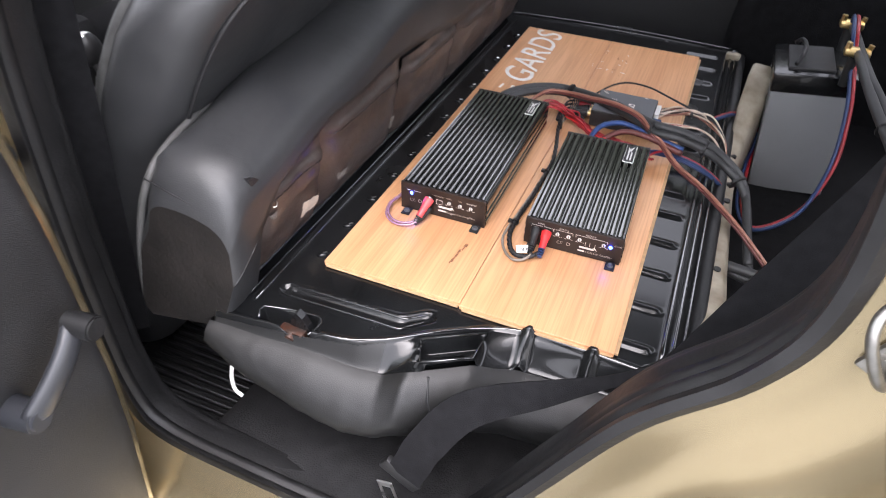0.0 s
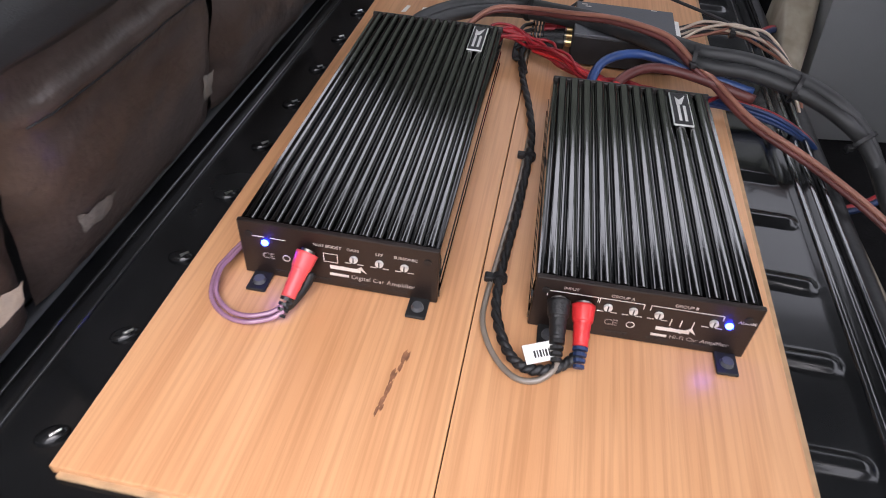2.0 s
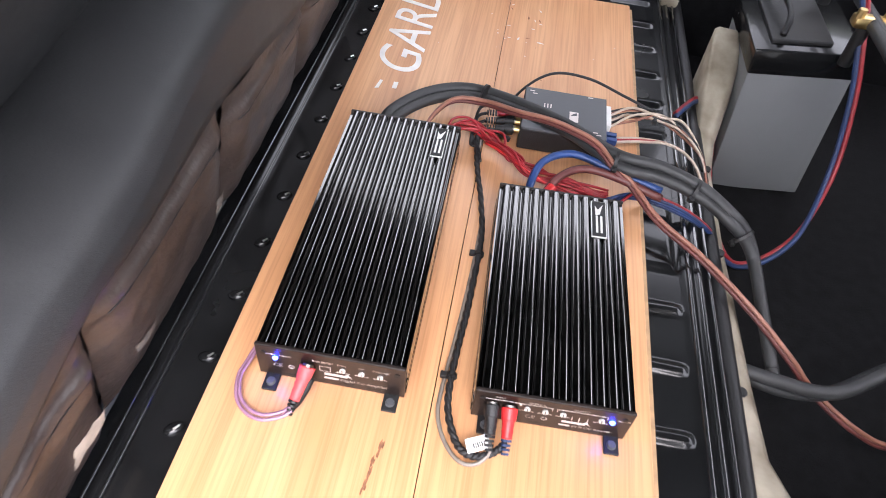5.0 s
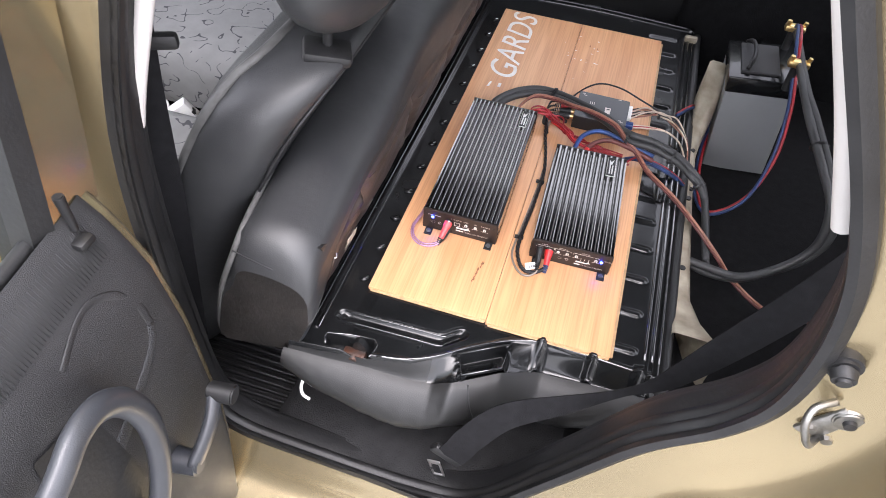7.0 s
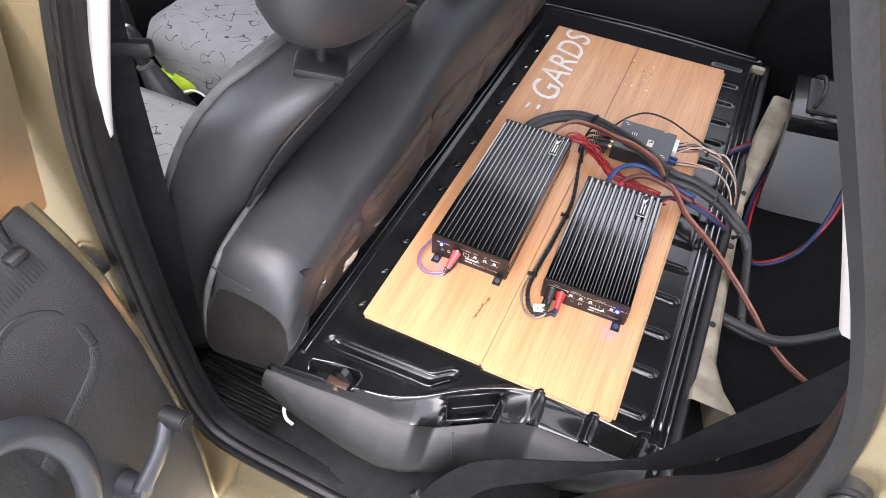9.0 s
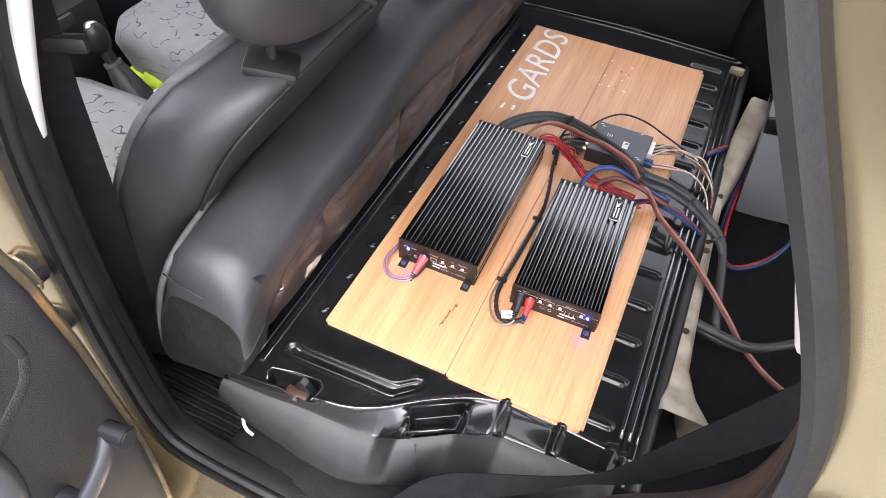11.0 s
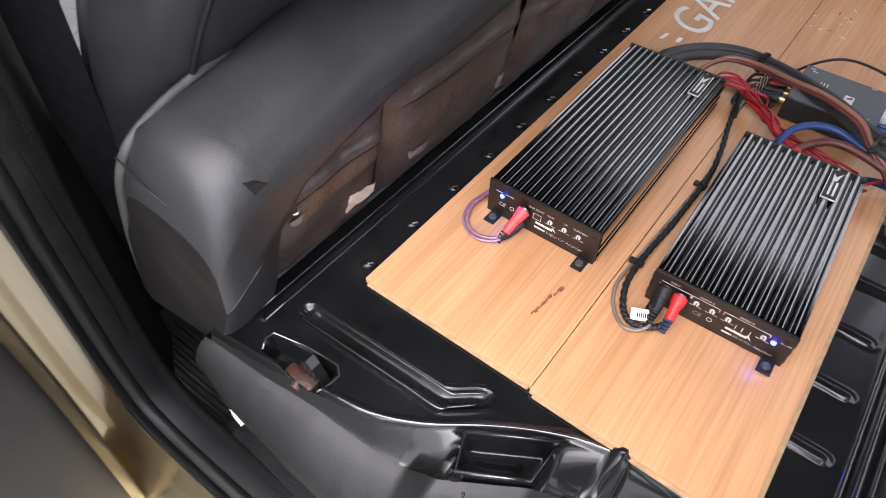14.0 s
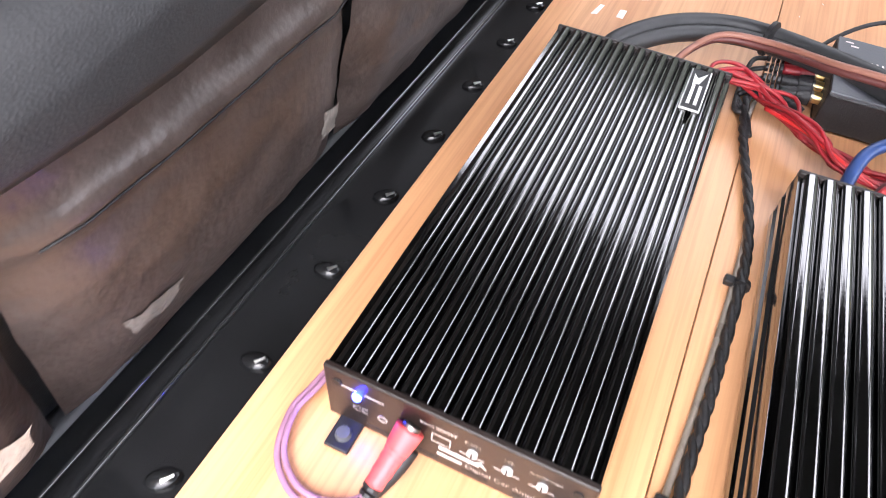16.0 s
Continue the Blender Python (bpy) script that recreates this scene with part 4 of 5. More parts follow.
def rca(tip, tail, material, label, boot):
    t, q = Vector(tip), Vector(tail)
    d = (q - t).normalized()
    pl = thing("phono_plug", t, label, "plug", "phono plugs")
    part("collar", cyl(t - d * 0.001, t + d * 0.003, 0.0046, seg=14), M_DULL, pl, "metal collar", smooth=40)
    part("grip", sweep(spline([t + d * 0.001, t + d * 0.010, (t + q) / 2, q], 7), lambda u: circle((0.0072 - 0.0025 * u) * (1 - 0.06 * (u > 0.45) * (round(u * 28) % 2)), 14)), material, pl, smooth=180)
    for k in range(4):
        part("strain_ring", cyl(q + d * (0.0005 + 0.0035 * k), q + d * (0.0025 + 0.0035 * k), 0.0045 - 0.0004 * k, seg=10), boot, pl)
    return pl


rca((0.0855, 0.151, 0.830), (0.0797, 0.1265, 0.8125), M_PINK, "coral pink phono plug in the amplifier front", M_RUBBER)
tagged(part("plug_boot", sweep(spline([(0.0875, 0.147, 0.816), (0.0855, 0.138, 0.811), (0.0815, 0.126, 0.808), (0.079, 0.121, 0.8075)], 5), lambda u: circle(0.0040 - 0.0014 * u, 10)), M_RUBBER, smooth=180), "black rubber boot of a second phono plug lead", "plug", "phono plugs")
LOOP = [(0.078, 0.121, 0.810), (0.071, 0.116, 0.807), (0.058, 0.1115, 0.806), (0.0445, 0.114, 0.806), (0.0325, 0.1245, 0.807), (0.0275, 0.142, 0.809), (0.0300, 0.158, 0.809), (0.0335, 0.20, 0.805), (0.0340, 0.30, 0.804)]
cable("phono_cable", LOOP, 0.0016, M_CLEARW, "clear violet twin cable looped from the pink plug")
cable("phono_cable", [(0.058 + (x - 0.058) * 1.09, 0.145 + (y - 0.145) * (1.12 if y < 0.145 else 1.0), z - 0.0012) for x, y, z in LOOP[:6]] + [(0.0268, 0.158, 0.808), (0.0300, 0.20, 0.804), (0.0305, 0.30, 0.803)], 0.0016, M_CLEARW, "clear violet twin cable looped from the pink plug")
rca((0.243, 0.149, 0.828), (0.245, 0.126, 0.818), M_BLACKW, "black phono plug in the amplifier front", M_RUBBER)
rca((0.258, 0.149, 0.828), (0.259, 0.126, 0.816), M_RED, "red phono plug in the amplifier front", M_NAVYW)


def twist(pts, r, turns, phase, off):
    path = spline(pts, 14)
    out = []
    for i, p in enumerate(path):
        t = (path[min(i + 1, len(path) - 1)] - path[max(i - 1, 0)]).normalized()
        s = t.cross(Vector((0, 0, 1))).normalized()
        a = turns * 2 * math.pi * i / len(path) + phase
        out.append(p + s * off * math.cos(a) + Vector((0, 0, off * math.sin(a))))
    return sweep(out, circle(r, 7))


SIG = [(0.224, 0.516, 0.812), (0.202, 0.530, 0.812), (0.186, 0.522, 0.808), (0.188, 0.488, 0.806), (0.194, 0.453, 0.806), (0.203, 0.411, 0.806), (0.210, 0.364, 0.806), (0.211, 0.329, 0.806), (0.210, 0.281, 0.806), (0.209, 0.247, 0.806),
       (0.207, 0.215, 0.806), (0.2055, 0.181, 0.806), (0.207, 0.151, 0.806), (0.216, 0.1245, 0.806), (0.227, 0.112, 0.806), (0.240, 0.111, 0.807), (0.251, 0.116, 0.809), (0.259, 0.124, 0.812)]
for k in range(2):
    c = part("signal_cable", twist(SIG, 0.0024, 24, math.pi * k, 0.0011), M_BLACKW, smooth=180)
    tagged(c, "black twisted signal cable lying between the amplifiers", "cable", "car audio wiring")
cable("signal_cable", [(0.192, 0.530, 0.804), (0.190, 0.49, 0.803), (0.197, 0.440, 0.803), (0.207, 0.39, 0.803), (0.208, 0.344, 0.803), (0.206, 0.28, 0.803), (0.2025, 0.216, 0.803), (0.1990, 0.164, 0.803), (0.2005, 0.140, 0.803), (0.2105, 0.118, 0.803), (0.2245, 0.105, 0.803), (0.238, 0.105, 0.805), (0.247, 0.114, 0.810), (0.2455, 0.124, 0.813)], 0.0019, M_CLEARGREY, "thin translucent grey cable beside the black twist")
TG = Matrix.Rotation(radians(26), 4, 'Z') @ Matrix.Rotation(radians(24), 4, 'X')
TC = Vector((0.2367, 0.1185, 0.8135))
tag = tagged(part("paper_tag", box(TC, (0.0205, 0.0115, 0.0012), 0.0004, m=TG), M_WHITE), "small white tag on the signal cable", "tag")
for k in range(6):
    part("printed_bar", box(TC + TG @ Vector((-0.004 + 0.0018 * k, -0.0008, 0.0008)), (0.0007 if k % 2 else 0.0011, 0.0042, 0.0005), m=TG), M_BLACKW, tag)


def tie(p, q, r, name="cable_tie"):
    """A cable tie round a bundle running from p to q."""
    p, q = Vector(p), Vector(q)
    t = thing(name, p, "black nylon cable tie round the wiring", "cable tie", "cable ties")
    d = (q - p).normalized()
    part("band", cyl(p - d * 0.0018, p + d * 0.0018, r, seg=14), M_RUBBER, t, smooth=40)
    s = d.cross(Vector((0, 0, 1))).normalized()
    part("head", box(p + s * (r + 0.002), (0.006, 0.006, 0.005), 0.001), M_RUBBER, t)


tie((0.2115, 0.329, 0.806), (0.211, 0.32, 0.806), 0.0052)
tie((0.2055, 0.181, 0.806), (0.206, 0.171, 0.806), 0.0052)

# heavy supply cables over the amplifiers into the boot
PW = [(0.072, 0.478, 0.824), (0.078, 0.508, 0.832), (0.112, 0.556, 0.832), (0.161, 0.583, 0.830), (0.223, 0.563, 0.836), (0.287, 0.520, 0.846), (0.345, 0.470, 0.853), (0.392, 0.462, 0.853), (0.438, 0.446, 0.847), (0.469, 0.425, 0.838), (0.493, 0.418, 0.820), (0.508, 0.398, 0.800), (0.520, 0.340, 0.775), (0.530, 0.290, 0.755)]
cable("power_cable", PW, 0.0066, M_GREYW, "thick dark grey power cable", 12)
cable("power_cable", [(x + 0.004, y - 0.011 if x < 0.3 else y - 0.010, z - 0.004 if x < 0.3 else z - 0.008) for x, y, z in PW], 0.0066, M_GREYW, "thick dark grey power cable", 12)
TWIN = [(0.120, 0.478, 0.822), (0.128, 0.515, 0.830), (0.150, 0.545, 0.838), (0.190, 0.543, 0.843), (0.229, 0.521, 0.852), (0.263, 0.508, 0.858), (0.291, 0.495, 0.860), (0.320, 0.480, 0.858), (0.342, 0.460, 0.848), (0.366, 0.446, 0.836), (0.398, 0.412, 0.822), (0.448, 0.378, 0.809), (0.500, 0.334, 0.792), (0.548, 0.300, 0.764), (0.580, 0.284, 0.738), (0.635, 0.262, 0.712), (0.690, 0.266, 0.690), (0.79, 0.30, 0.680), (0.95, 0.40, 0.671)]
cable("speaker_cable", TWIN, 0.0026, M_BROWNW, "copper brown side of a twin speaker cable", 10)
cable("speaker_cable", [(x - 0.0020, y - 0.0024, z - 0.0034) for x, y, z in TWIN], 0.0025, M_OXBLOOD, "dark side of a twin speaker cable", 10)
cable("power_cable", [(0.252, 0.398, 0.818), (0.254, 0.425, 0.828), (0.262, 0.452, 0.836), (0.280, 0.468, 0.840), (0.304, 0.474, 0.840), (0.345, 0.462, 0.836), (0.40, 0.448, 0.830)], 0.0044, M_BLUEW, "bright blue power cable end", 10)
cable("power_cable", [(0.269, 0.398, 0.818), (0.272, 0.418, 0.826), (0.286, 0.440, 0.834), (0.310, 0.454, 0.838), (0.345, 0.452, 0.836), (0.40, 0.438, 0.828)], 0.0046, M_OXBLOOD, "dark red power cable end", 10)
sleeve = tagged(part("cable_lug", tube([(0.269, 0.400, 0.820), (0.272, 0.414, 0.826), (0.278, 0.425, 0.830)], 0.0056, 10), M_RED, smooth=180), "bright red sleeve on a cable end", "cable sleeve")
tie((0.185, 0.571, 0.832), (0.20, 0.566, 0.833), 0.0135)
tie((0.345, 0.466, 0.847), (0.36, 0.463, 0.848), 0.0135)
tie((0.432, 0.443, 0.842), (0.438, 0.441, 0.841), 0.0135)
tie((0.490, 0.412, 0.815), (0.494, 0.408, 0.812), 0.0145)

rnd = random.Random(9)
# crimson wires from the long amplifier to the processor's plugs
for k in range(9):
    j = [rnd.uniform(-0.010, 0.010) for _ in range(8)]
    cable("signal_wire", [(0.142 + 0.003 * k, 0.478, 0.822), (0.156 + j[0], 0.497 + j[1], 0.832 + j[3] / 2), (0.178 + j[2], 0.512 + j[3], 0.828 + j[4] / 2), (0.205 + j[5], 0.500 + j[6], 0.824 + j[1] / 2), (0.232 + j[7], 0.478 + j[0], 0.820 + j[2] / 2), (0.258 + j[3], 0.462 + j[5], 0.816), (0.300 + j[2], 0.450 + j[1], 0.813 + abs(j[2])), (0.345, 0.448 + j[2], 0.811)], 0.0016, M_REDW, "thin crimson wire in a loose bundle", 7, 6)
for k in range(7):
    j = [rnd.uniform(-0.007, 0.007) for _ in range(8)]
    cable("signal_wire", [(0.196 + j[0], 0.497 + j[1], 0.822), (0.222 + j[2], 0.470 + j[3], 0.826 + abs(j[4])), (0.252 + j[5], 0.446 + j[6] / 2, 0.822 + abs(j[1])), (0.290 + j[7], 0.428 + j[2] / 2, 0.820 + abs(j[3])), (0.322 + j[4], 0.424 + j[0] / 2, 0.818), (0.356 + j[6], 0.428 + j[5] / 2, 0.812)], 0.0015, M_RED if k == 2 else M_REDW, "thin crimson wire behind the shorter amplifier", 7, 6)
for k in range(4):
    y = 0.532 + 0.016 * k
    rca((0.227, y, B + 0.017), (0.204, y - 0.002, B + 0.015), M_REDW if k > 1 else M_BLACKW, "dark phono plug in the processor socket", M_RUBBER)
    cable("signal_wire", [(0.191, y - 0.003, B + 0.013), (0.180, y - 0.010, B + 0.009), (0.178, 0.520 - 0.004 * k, B + 0.006), (0.188, 0.500, B + 0.006), (0.194, 0.475, B + 0.006)], 0.0020, M_BLACKW, "thin black signal wire", 7, 6)
# blue speaker wires from the shorter amplifier
for k in range(6):
    dz, dy = 0.0035 * (k % 3), 0.0045 * (k // 3)
    cable("speaker_wire", [(0.322 + 0.005 * k, 0.396, 0.818), (0.328 + 0.005 * k, 0.420, 0.820 + dz / 2), (0.350 + 0.004 * k, 0.440 + dy, 0.815 + dz), (0.384, 0.452 + dy, 0.809 + dz), (0.426, 0.447 + dy, 0.803 + dz), (0.462, 0.440 + dy, 0.791 + dz / 2), (0.478, 0.436 + dy, 0.776), (0.484, 0.40 + dy, 0.755), (0.488, 0.34, 0.72)], 0.0019, M_REDW if k == 5 else M_BLUEW if k % 2 else M_NAVYW, "thin blue speaker wire" if k < 5 else "thin crimson speaker wire", 7, 6)
# pale wires from the processor across the rear edge
for k in range(9):
    j = [rnd.uniform(-0.007, 0.007) for _ in range(6)]
    cable("loom_wire", [(0.345, 0.564 + 0.004 * k, B + 0.020), (0.372, 0.580 + 0.003 * k + j[0], B + 0.024 + j[1]), (0.405, 0.585 + j[2], B + 0.030 + j[1]), (0.435, 0.575 + j[3], B + 0.026 + j[4]), (0.462, 0.550 + j[5], B + 0.010), (0.474, 0.520 + j[0], 0.785), (0.478, 0.49, 0.755)], 0.0016, (M_BEIGEW, M_BROWNW, M_BLACKW, M_BEIGEW, M_BROWNW, M_GREYW)[k % 6], "thin pale loom wire from the processor", 6, 6)
for k in range(3):
    cable("loom_wire", [(0.352, 0.536 + 0.004 * k, B + 0.020), (0.385, 0.545 + 0.003 * k, B + 0.020), (0.420, 0.545, B + 0.022), (0.450, 0.530, B + 0.012), (0.470, 0.505, 0.785), (0.478, 0.48, 0.75)], 0.0018, (M_BEIGEW, M_REDW, M_BEIGEW)[k], "thin pale loom wire from the processor", 6, 6)
cable("loom_wire", [(0.212, 0.530, B + 0.006), (0.222, 0.590, B + 0.022), (0.262, 0.628, B + 0.040), (0.310, 0.625, B + 0.045), (0.360, 0.605, B + 0.040), (0.405, 0.590, B + 0.032), (0.440, 0.578, B + 0.026), (0.470, 0.545, 0.79)], 0.0018, M_BLACKW, "thin black wire arched over the processor", 7)
tie((0.400, 0.587, B + 0.029), (0.41, 0.586, B + 0.029), 0.0085)

# ---------------------------------------------------------------- boot: cross member, battery, cables
ARCH = [(0.435, 0.655), (0.432, 0.78), (0.445, 0.87), (0.485, 0.935), (0.56, 0.965), (0.75, 0.975), (0.92, 0.95), (1.02, 0.86), (1.05, 0.655)]
ARCH = [(v.x, v.z) for v in spline([(x, 0, z) for x, z in ARCH], 5)]
tagged(part("wheel_arch", loft([[(0.74 + (x - 0.74) * f, y, 0.655 + (z - 0.655) * f) for x, z in ARCH] for y, f in ((1.045, 0.93), (1.05, 0.965), (1.065, 0.99), (1.10, 1.0), (1.25, 1.0))], caps=True), M_CARPET, smooth=50), "black carpeted wheel arch in the boot", "wheel arch", kind="structure")
beam = thing("cross_member", (0.49, 0.4, 0.66), "cream painted bare metal cross member behind the seat", "car body")
rows = []
for y, x0, x1, z in ((0.080, 0.474, 0.552, 0.795), (0.095, 0.474, 0.540, 0.792), (0.13, 0.473, 0.522, 0.78), (0.18, 0.472, 0.506, 0.772), (0.26, 0.472, 0.503, 0.768), (0.45, 0.473, 0.497, 0.768), (0.58, 0.474, 0.496, 0.770), (0.64, 0.475, 0.502, 0.785), (0.70, 0.477, 0.516, 0.825), (0.74, 0.478, 0.522, 0.855), (0.77, 0.482, 0.520, 0.868)):
    rows.append([(x0, y, z - 0.10), (x0, y, z - 0.004), (x0 + 0.005, y, z), (x1 - 0.008, y, z - 0.002), (x1, y, z - 0.010), (x1 + 0.004, y, z - 0.03), (x1 + 0.006, y, 0.665)])
part("beam_web", loft(rows), M_BARE, beam, smooth=60)
# Solid black discs put the inner dark of the holes into colour.
for y in (0.245, 0.43, 0.58):
    part("hole_disc", cyl((0.487, y, 0.7655), (0.487, y, 0.7695), 0.0055, seg=14), M_BLACKW, beam, "black disc that paints a dark round hole")
stub = tagged(part("hinge_bracket", box((0.452, 0.965, 0.800), (0.030, 0.016, 0.016), 0.005), M_BARE, smooth=40), "cream metal hinge bracket at the seat corner", "bracket")

battery = thing("car_battery", (0.59, 0.755, 0.666), "grey cased battery with black lid and brass terminals", "battery")
BT = Matrix.Rotation(radians(-6), 4, 'Y')
part("case", box((0.592, 0.755, 0.766), (0.130, 0.150, 0.200), 0.003, m=BT), M_BATT, battery, smooth=40)
lid = part("lid", box((0.5805, 0.755, 0.880), (0.133, 0.153, 0.036), 0.004, m=BT), M_STEEL, battery, "black lid", smooth=40)
part("lid_well", box((0.572, 0.755, 0.8995), (0.075, 0.115, 0.006), 0.002, m=BT), M_BLACKW, lid)
part("carry_strap", tube([(0.545, 0.70, 0.905), (0.552, 0.72, 0.918), (0.556, 0.755, 0.920), (0.552, 0.79, 0.918), (0.545, 0.81, 0.905)], 0.004, 8), M_BLACKW, battery, "black carry strap", smooth=180)
for y in (0.675, 0.815):
    post = part("terminal_post", cyl((0.622, y, 0.892), (0.620, y, 0.945), 0.008, seg=14), M_RUBBER, battery, smooth=40)
    cl = part("terminal_clamp", box((0.622, y, 0.950), (0.040, 0.020, 0.014), 0.004), M_BRASS, battery, "brass terminal clamp", smooth=40)
    part("clamp_bolt", cyl((0.606, y - 0.004, 0.954), (0.606, y - 0.004, 0.966), 0.005, seg=6), M_BRASS, cl)
    part("clamp_bolt", cyl((0.638, y + 0.003, 0.952), (0.640, y + 0.003, 0.964), 0.0045, seg=6), M_BRASS, cl)

for k, (dx, dz) in enumerate(((0.0, 0.0), (0.012, -0.012))):
    cable("battery_cable", [(0.480, 0.29 + 0.01 * k, 0.750 + dz / 2), (0.530, 0.278, 0.752 + dz), (0.590, 0.275 + dx / 2, 0.752 + dz), (0.650, 0.308 + dx / 2, 0.760 + dz), (0.690 + dx / 2, 0.332, 0.790 + dz / 2), (0.700 + dx, 0.345, 0.832), (0.690 + dx, 0.372, 0.880), (0.668 + dx, 0.425, 0.908), (0.640 + dx, 0.52, 0.935), (0.626 + dx / 2, 0.60, 0.950), (0.624, 0.668 + 0.13 * k, 0.950)], 0.0075, M_GREYW, "thick grey battery cable looping through the boot", 12)
tie((0.660, 0.470, 0.918), (0.65, 0.50, 0.927), 0.015)
for k, m in enumerate((M_NAVYW, M_REDW)):
    d = 0.006 * k
    cable("charge_wire", [(0.440, 0.640 + d, 0.800), (0.462, 0.675 + d, 0.798), (0.478, 0.697 + d, 0.792), (0.500 + d, 0.722, 0.775), (0.516 + d, 0.738, 0.758), (0.530 + d, 0.738, 0.735), (0.522 + d, 0.680, 0.700), (0.520 + d, 0.560, 0.684 + d), (0.550, 0.495 + d, 0.684), (0.610, 0.520 + d, 0.720), (0.640 + d, 0.590, 0.780), (0.638 + d, 0.640, 0.860), (0.622 + d, 0.672, 0.925), (0.612 + d, 0.70, 0.965), (0.612 + d, 0.76, 0.980), (0.618, 0.80, 0.960)], 0.0034, m, ("navy blue" if k == 0 else "crimson") + " charging wire running to the battery", 8)

# ---------------------------------------------------------------- seat belts and jamb fittings
belt = thing("seat_belt", (0.2, -0.15, 0.6), "black seat belt lying over the sill with metal tongue", "seat belt")
bp = spline([(0.196, -0.172, 0.672), (0.207, -0.170, 0.702), (0.22, -0.165, 0.738), (0.261, -0.15, 0.806), (0.339, -0.125, 0.846), (0.4, -0.1, 0.87), (0.445, -0.085, 0.9), (0.489, -0.078, 0.993), (0.533, -0.07, 1.1)] + [(0.575, -0.060, 1.22), (0.63, -0.05, 1.34)], 8)


def webbing(u):
    """The webbing's section: narrowed midway to fit the camera's view of its twist."""
    w = 0.022 * (1 - 0.72 * math.exp(-((u - 0.50) / 0.13) ** 2))
    return [(-w, -0.0010), (w, -0.0010), (w, 0.0010), (-w, 0.0010)]


part("webbing", sweep(bp, webbing, up=(0.05, -0.9, 0.4)), M_WEB, belt, "black webbing", smooth=40)
bk = part("tongue_grip", box((0.190, -0.166, 0.665), (0.056, 0.012, 0.022), 0.004, m=Matrix.Rotation(radians(35), 4, 'Y')), M_RUBBER, belt, "black plastic grip", smooth=40)
TM = Matrix.Translation((0.176, -0.176, 0.635)) @ Matrix.Rotation(radians(-14), 4, 'Y')
tg = bmesh.new()
for c, s in (((-0.0085, 0, -0.008), (0.004, 0.002, 0.044)), ((0.0085, 0, -0.008), (0.004, 0.002, 0.044)), ((0, 0, 0.012), (0.021, 0.002, 0.010)), ((0, 0, -0.028), (0.021, 0.002, 0.006))):
    box(c, s, 0.0006, 1, None, tg)
bmesh.ops.transform(tg, matrix=TM, verts=tg.verts)
part("metal_tongue", tg, M_METAL, belt, "bright steel tongue")
fbelt = thing("seat_belt", (-0.21, -0.10, 0.6), "black front seat belt on the door pillar", "seat belt")
fp = [Vector((-0.30, -0.085, 0.62)), Vector((-0.245, -0.095, 0.95)), Vector((-0.215, -0.10, 1.18)), Vector((-0.18, -0.095, 1.45)), Vector((-0.16, -0.09, 1.6))]
part("webbing", sweep(fp, [(-0.022, -0.0008), (0.022, -0.0008), (0.022, 0.0008), (-0.022, 0.0008)], up=(0.75, -0.66, 0)), M_WEB, fbelt, smooth=40)
part("guide", box((-0.205, -0.09, 1.235), (0.075, 0.014, 0.018), 0.005, m=Matrix.Rotation(radians(25), 4, 'Z')), M_RUBBER, fbelt, "black plastic belt guide", smooth=40)
pil = tagged(part("pillar_trim", loft([[(-0.195, -0.165, z), (-0.235, -0.13, z), (-0.28, -0.10, z), (-0.36, -0.09, z)] for z in (0.55, 0.8, 1.0, 1.1, 1.165, 1.18)]), M_TRIM, smooth=50), "black lower door pillar trim", "pillar trim", kind="structure")

stopper = thing("door_buffer", (0.517, -0.206, 1.166), "black rubber buffer on the door jamb", "rubber buffer")
part("collar", cyl((0.517, -0.196, 1.168), (0.517, -0.212, 1.168), 0.017, 0.015, 20, bevel=0.003), M_RUBBER, stopper, smooth=50)
part("knob", cyl((0.517, -0.210, 1.168), (0.517, -0.224, 1.165), 0.012, 0.009, 20, bevel=0.003), M_RUBBER, stopper, smooth=50)
striker = thing("door_striker", (0.543, -0.21, 1.08), "zinc door lock striker bolted to the jamb", "door striker")
part("base_plate", box((0.547, -0.2115, 1.086), (0.036, 0.005, 0.056), 0.0024, m=Matrix.Rotation(radians(25), 4, 'Y')), M_DULL, striker, smooth=40)
boss = part("boss", cyl((0.553, -0.210, 1.104), (0.553, -0.2165, 1.104), 0.016, 0.0135, 24, bevel=0.0015), M_DULL, striker, "round pressed boss", smooth=40)
part("bolt", cyl((0.553, -0.215, 1.104), (0.553, -0.2205, 1.104), 0.0062, 0.0054, 12), M_RUBBER, boss, "dark bolt head", smooth=30)
part("loop", tube([(0.534, -0.210, 1.122), (0.517, -0.220, 1.119), (0.513, -0.229, 1.108), (0.520, -0.232, 1.090), (0.531, -0.229, 1.072), (0.545, -0.212, 1.062)], 0.0036, 10), M_DULL, striker, smooth=180)
for x, z in ((0.531, 1.078), (0.550, 1.068)):
    part("bolt", cyl((x, -0.213, z), (x, -0.2185, z), 0.0060, 0.0052, 8), M_DULL, striker, smooth=30)
for z, r in ((1.02, 0.026), (0.93, 0.022)):
    gr = thing("grommet", (-0.215, -0.225, z), "dark round grommet hole in the gold pillar", "grommet", "pillar grommets")
    part("rim", sweep(spline([(-0.222 + r * 0.8 * math.cos(a), -0.216, z + r * math.sin(a)) for a in (0, 1.05, 2.09, 3.14, 4.19, 5.24)], 4, closed=True), circle(0.0022, 6), closed=True), M_GOLD, gr, smooth=180)
    part("plug", cyl((-0.222, -0.200, z), (-0.222, -0.2142, z), r * 0.78, seg=18), M_BLACKW, gr)

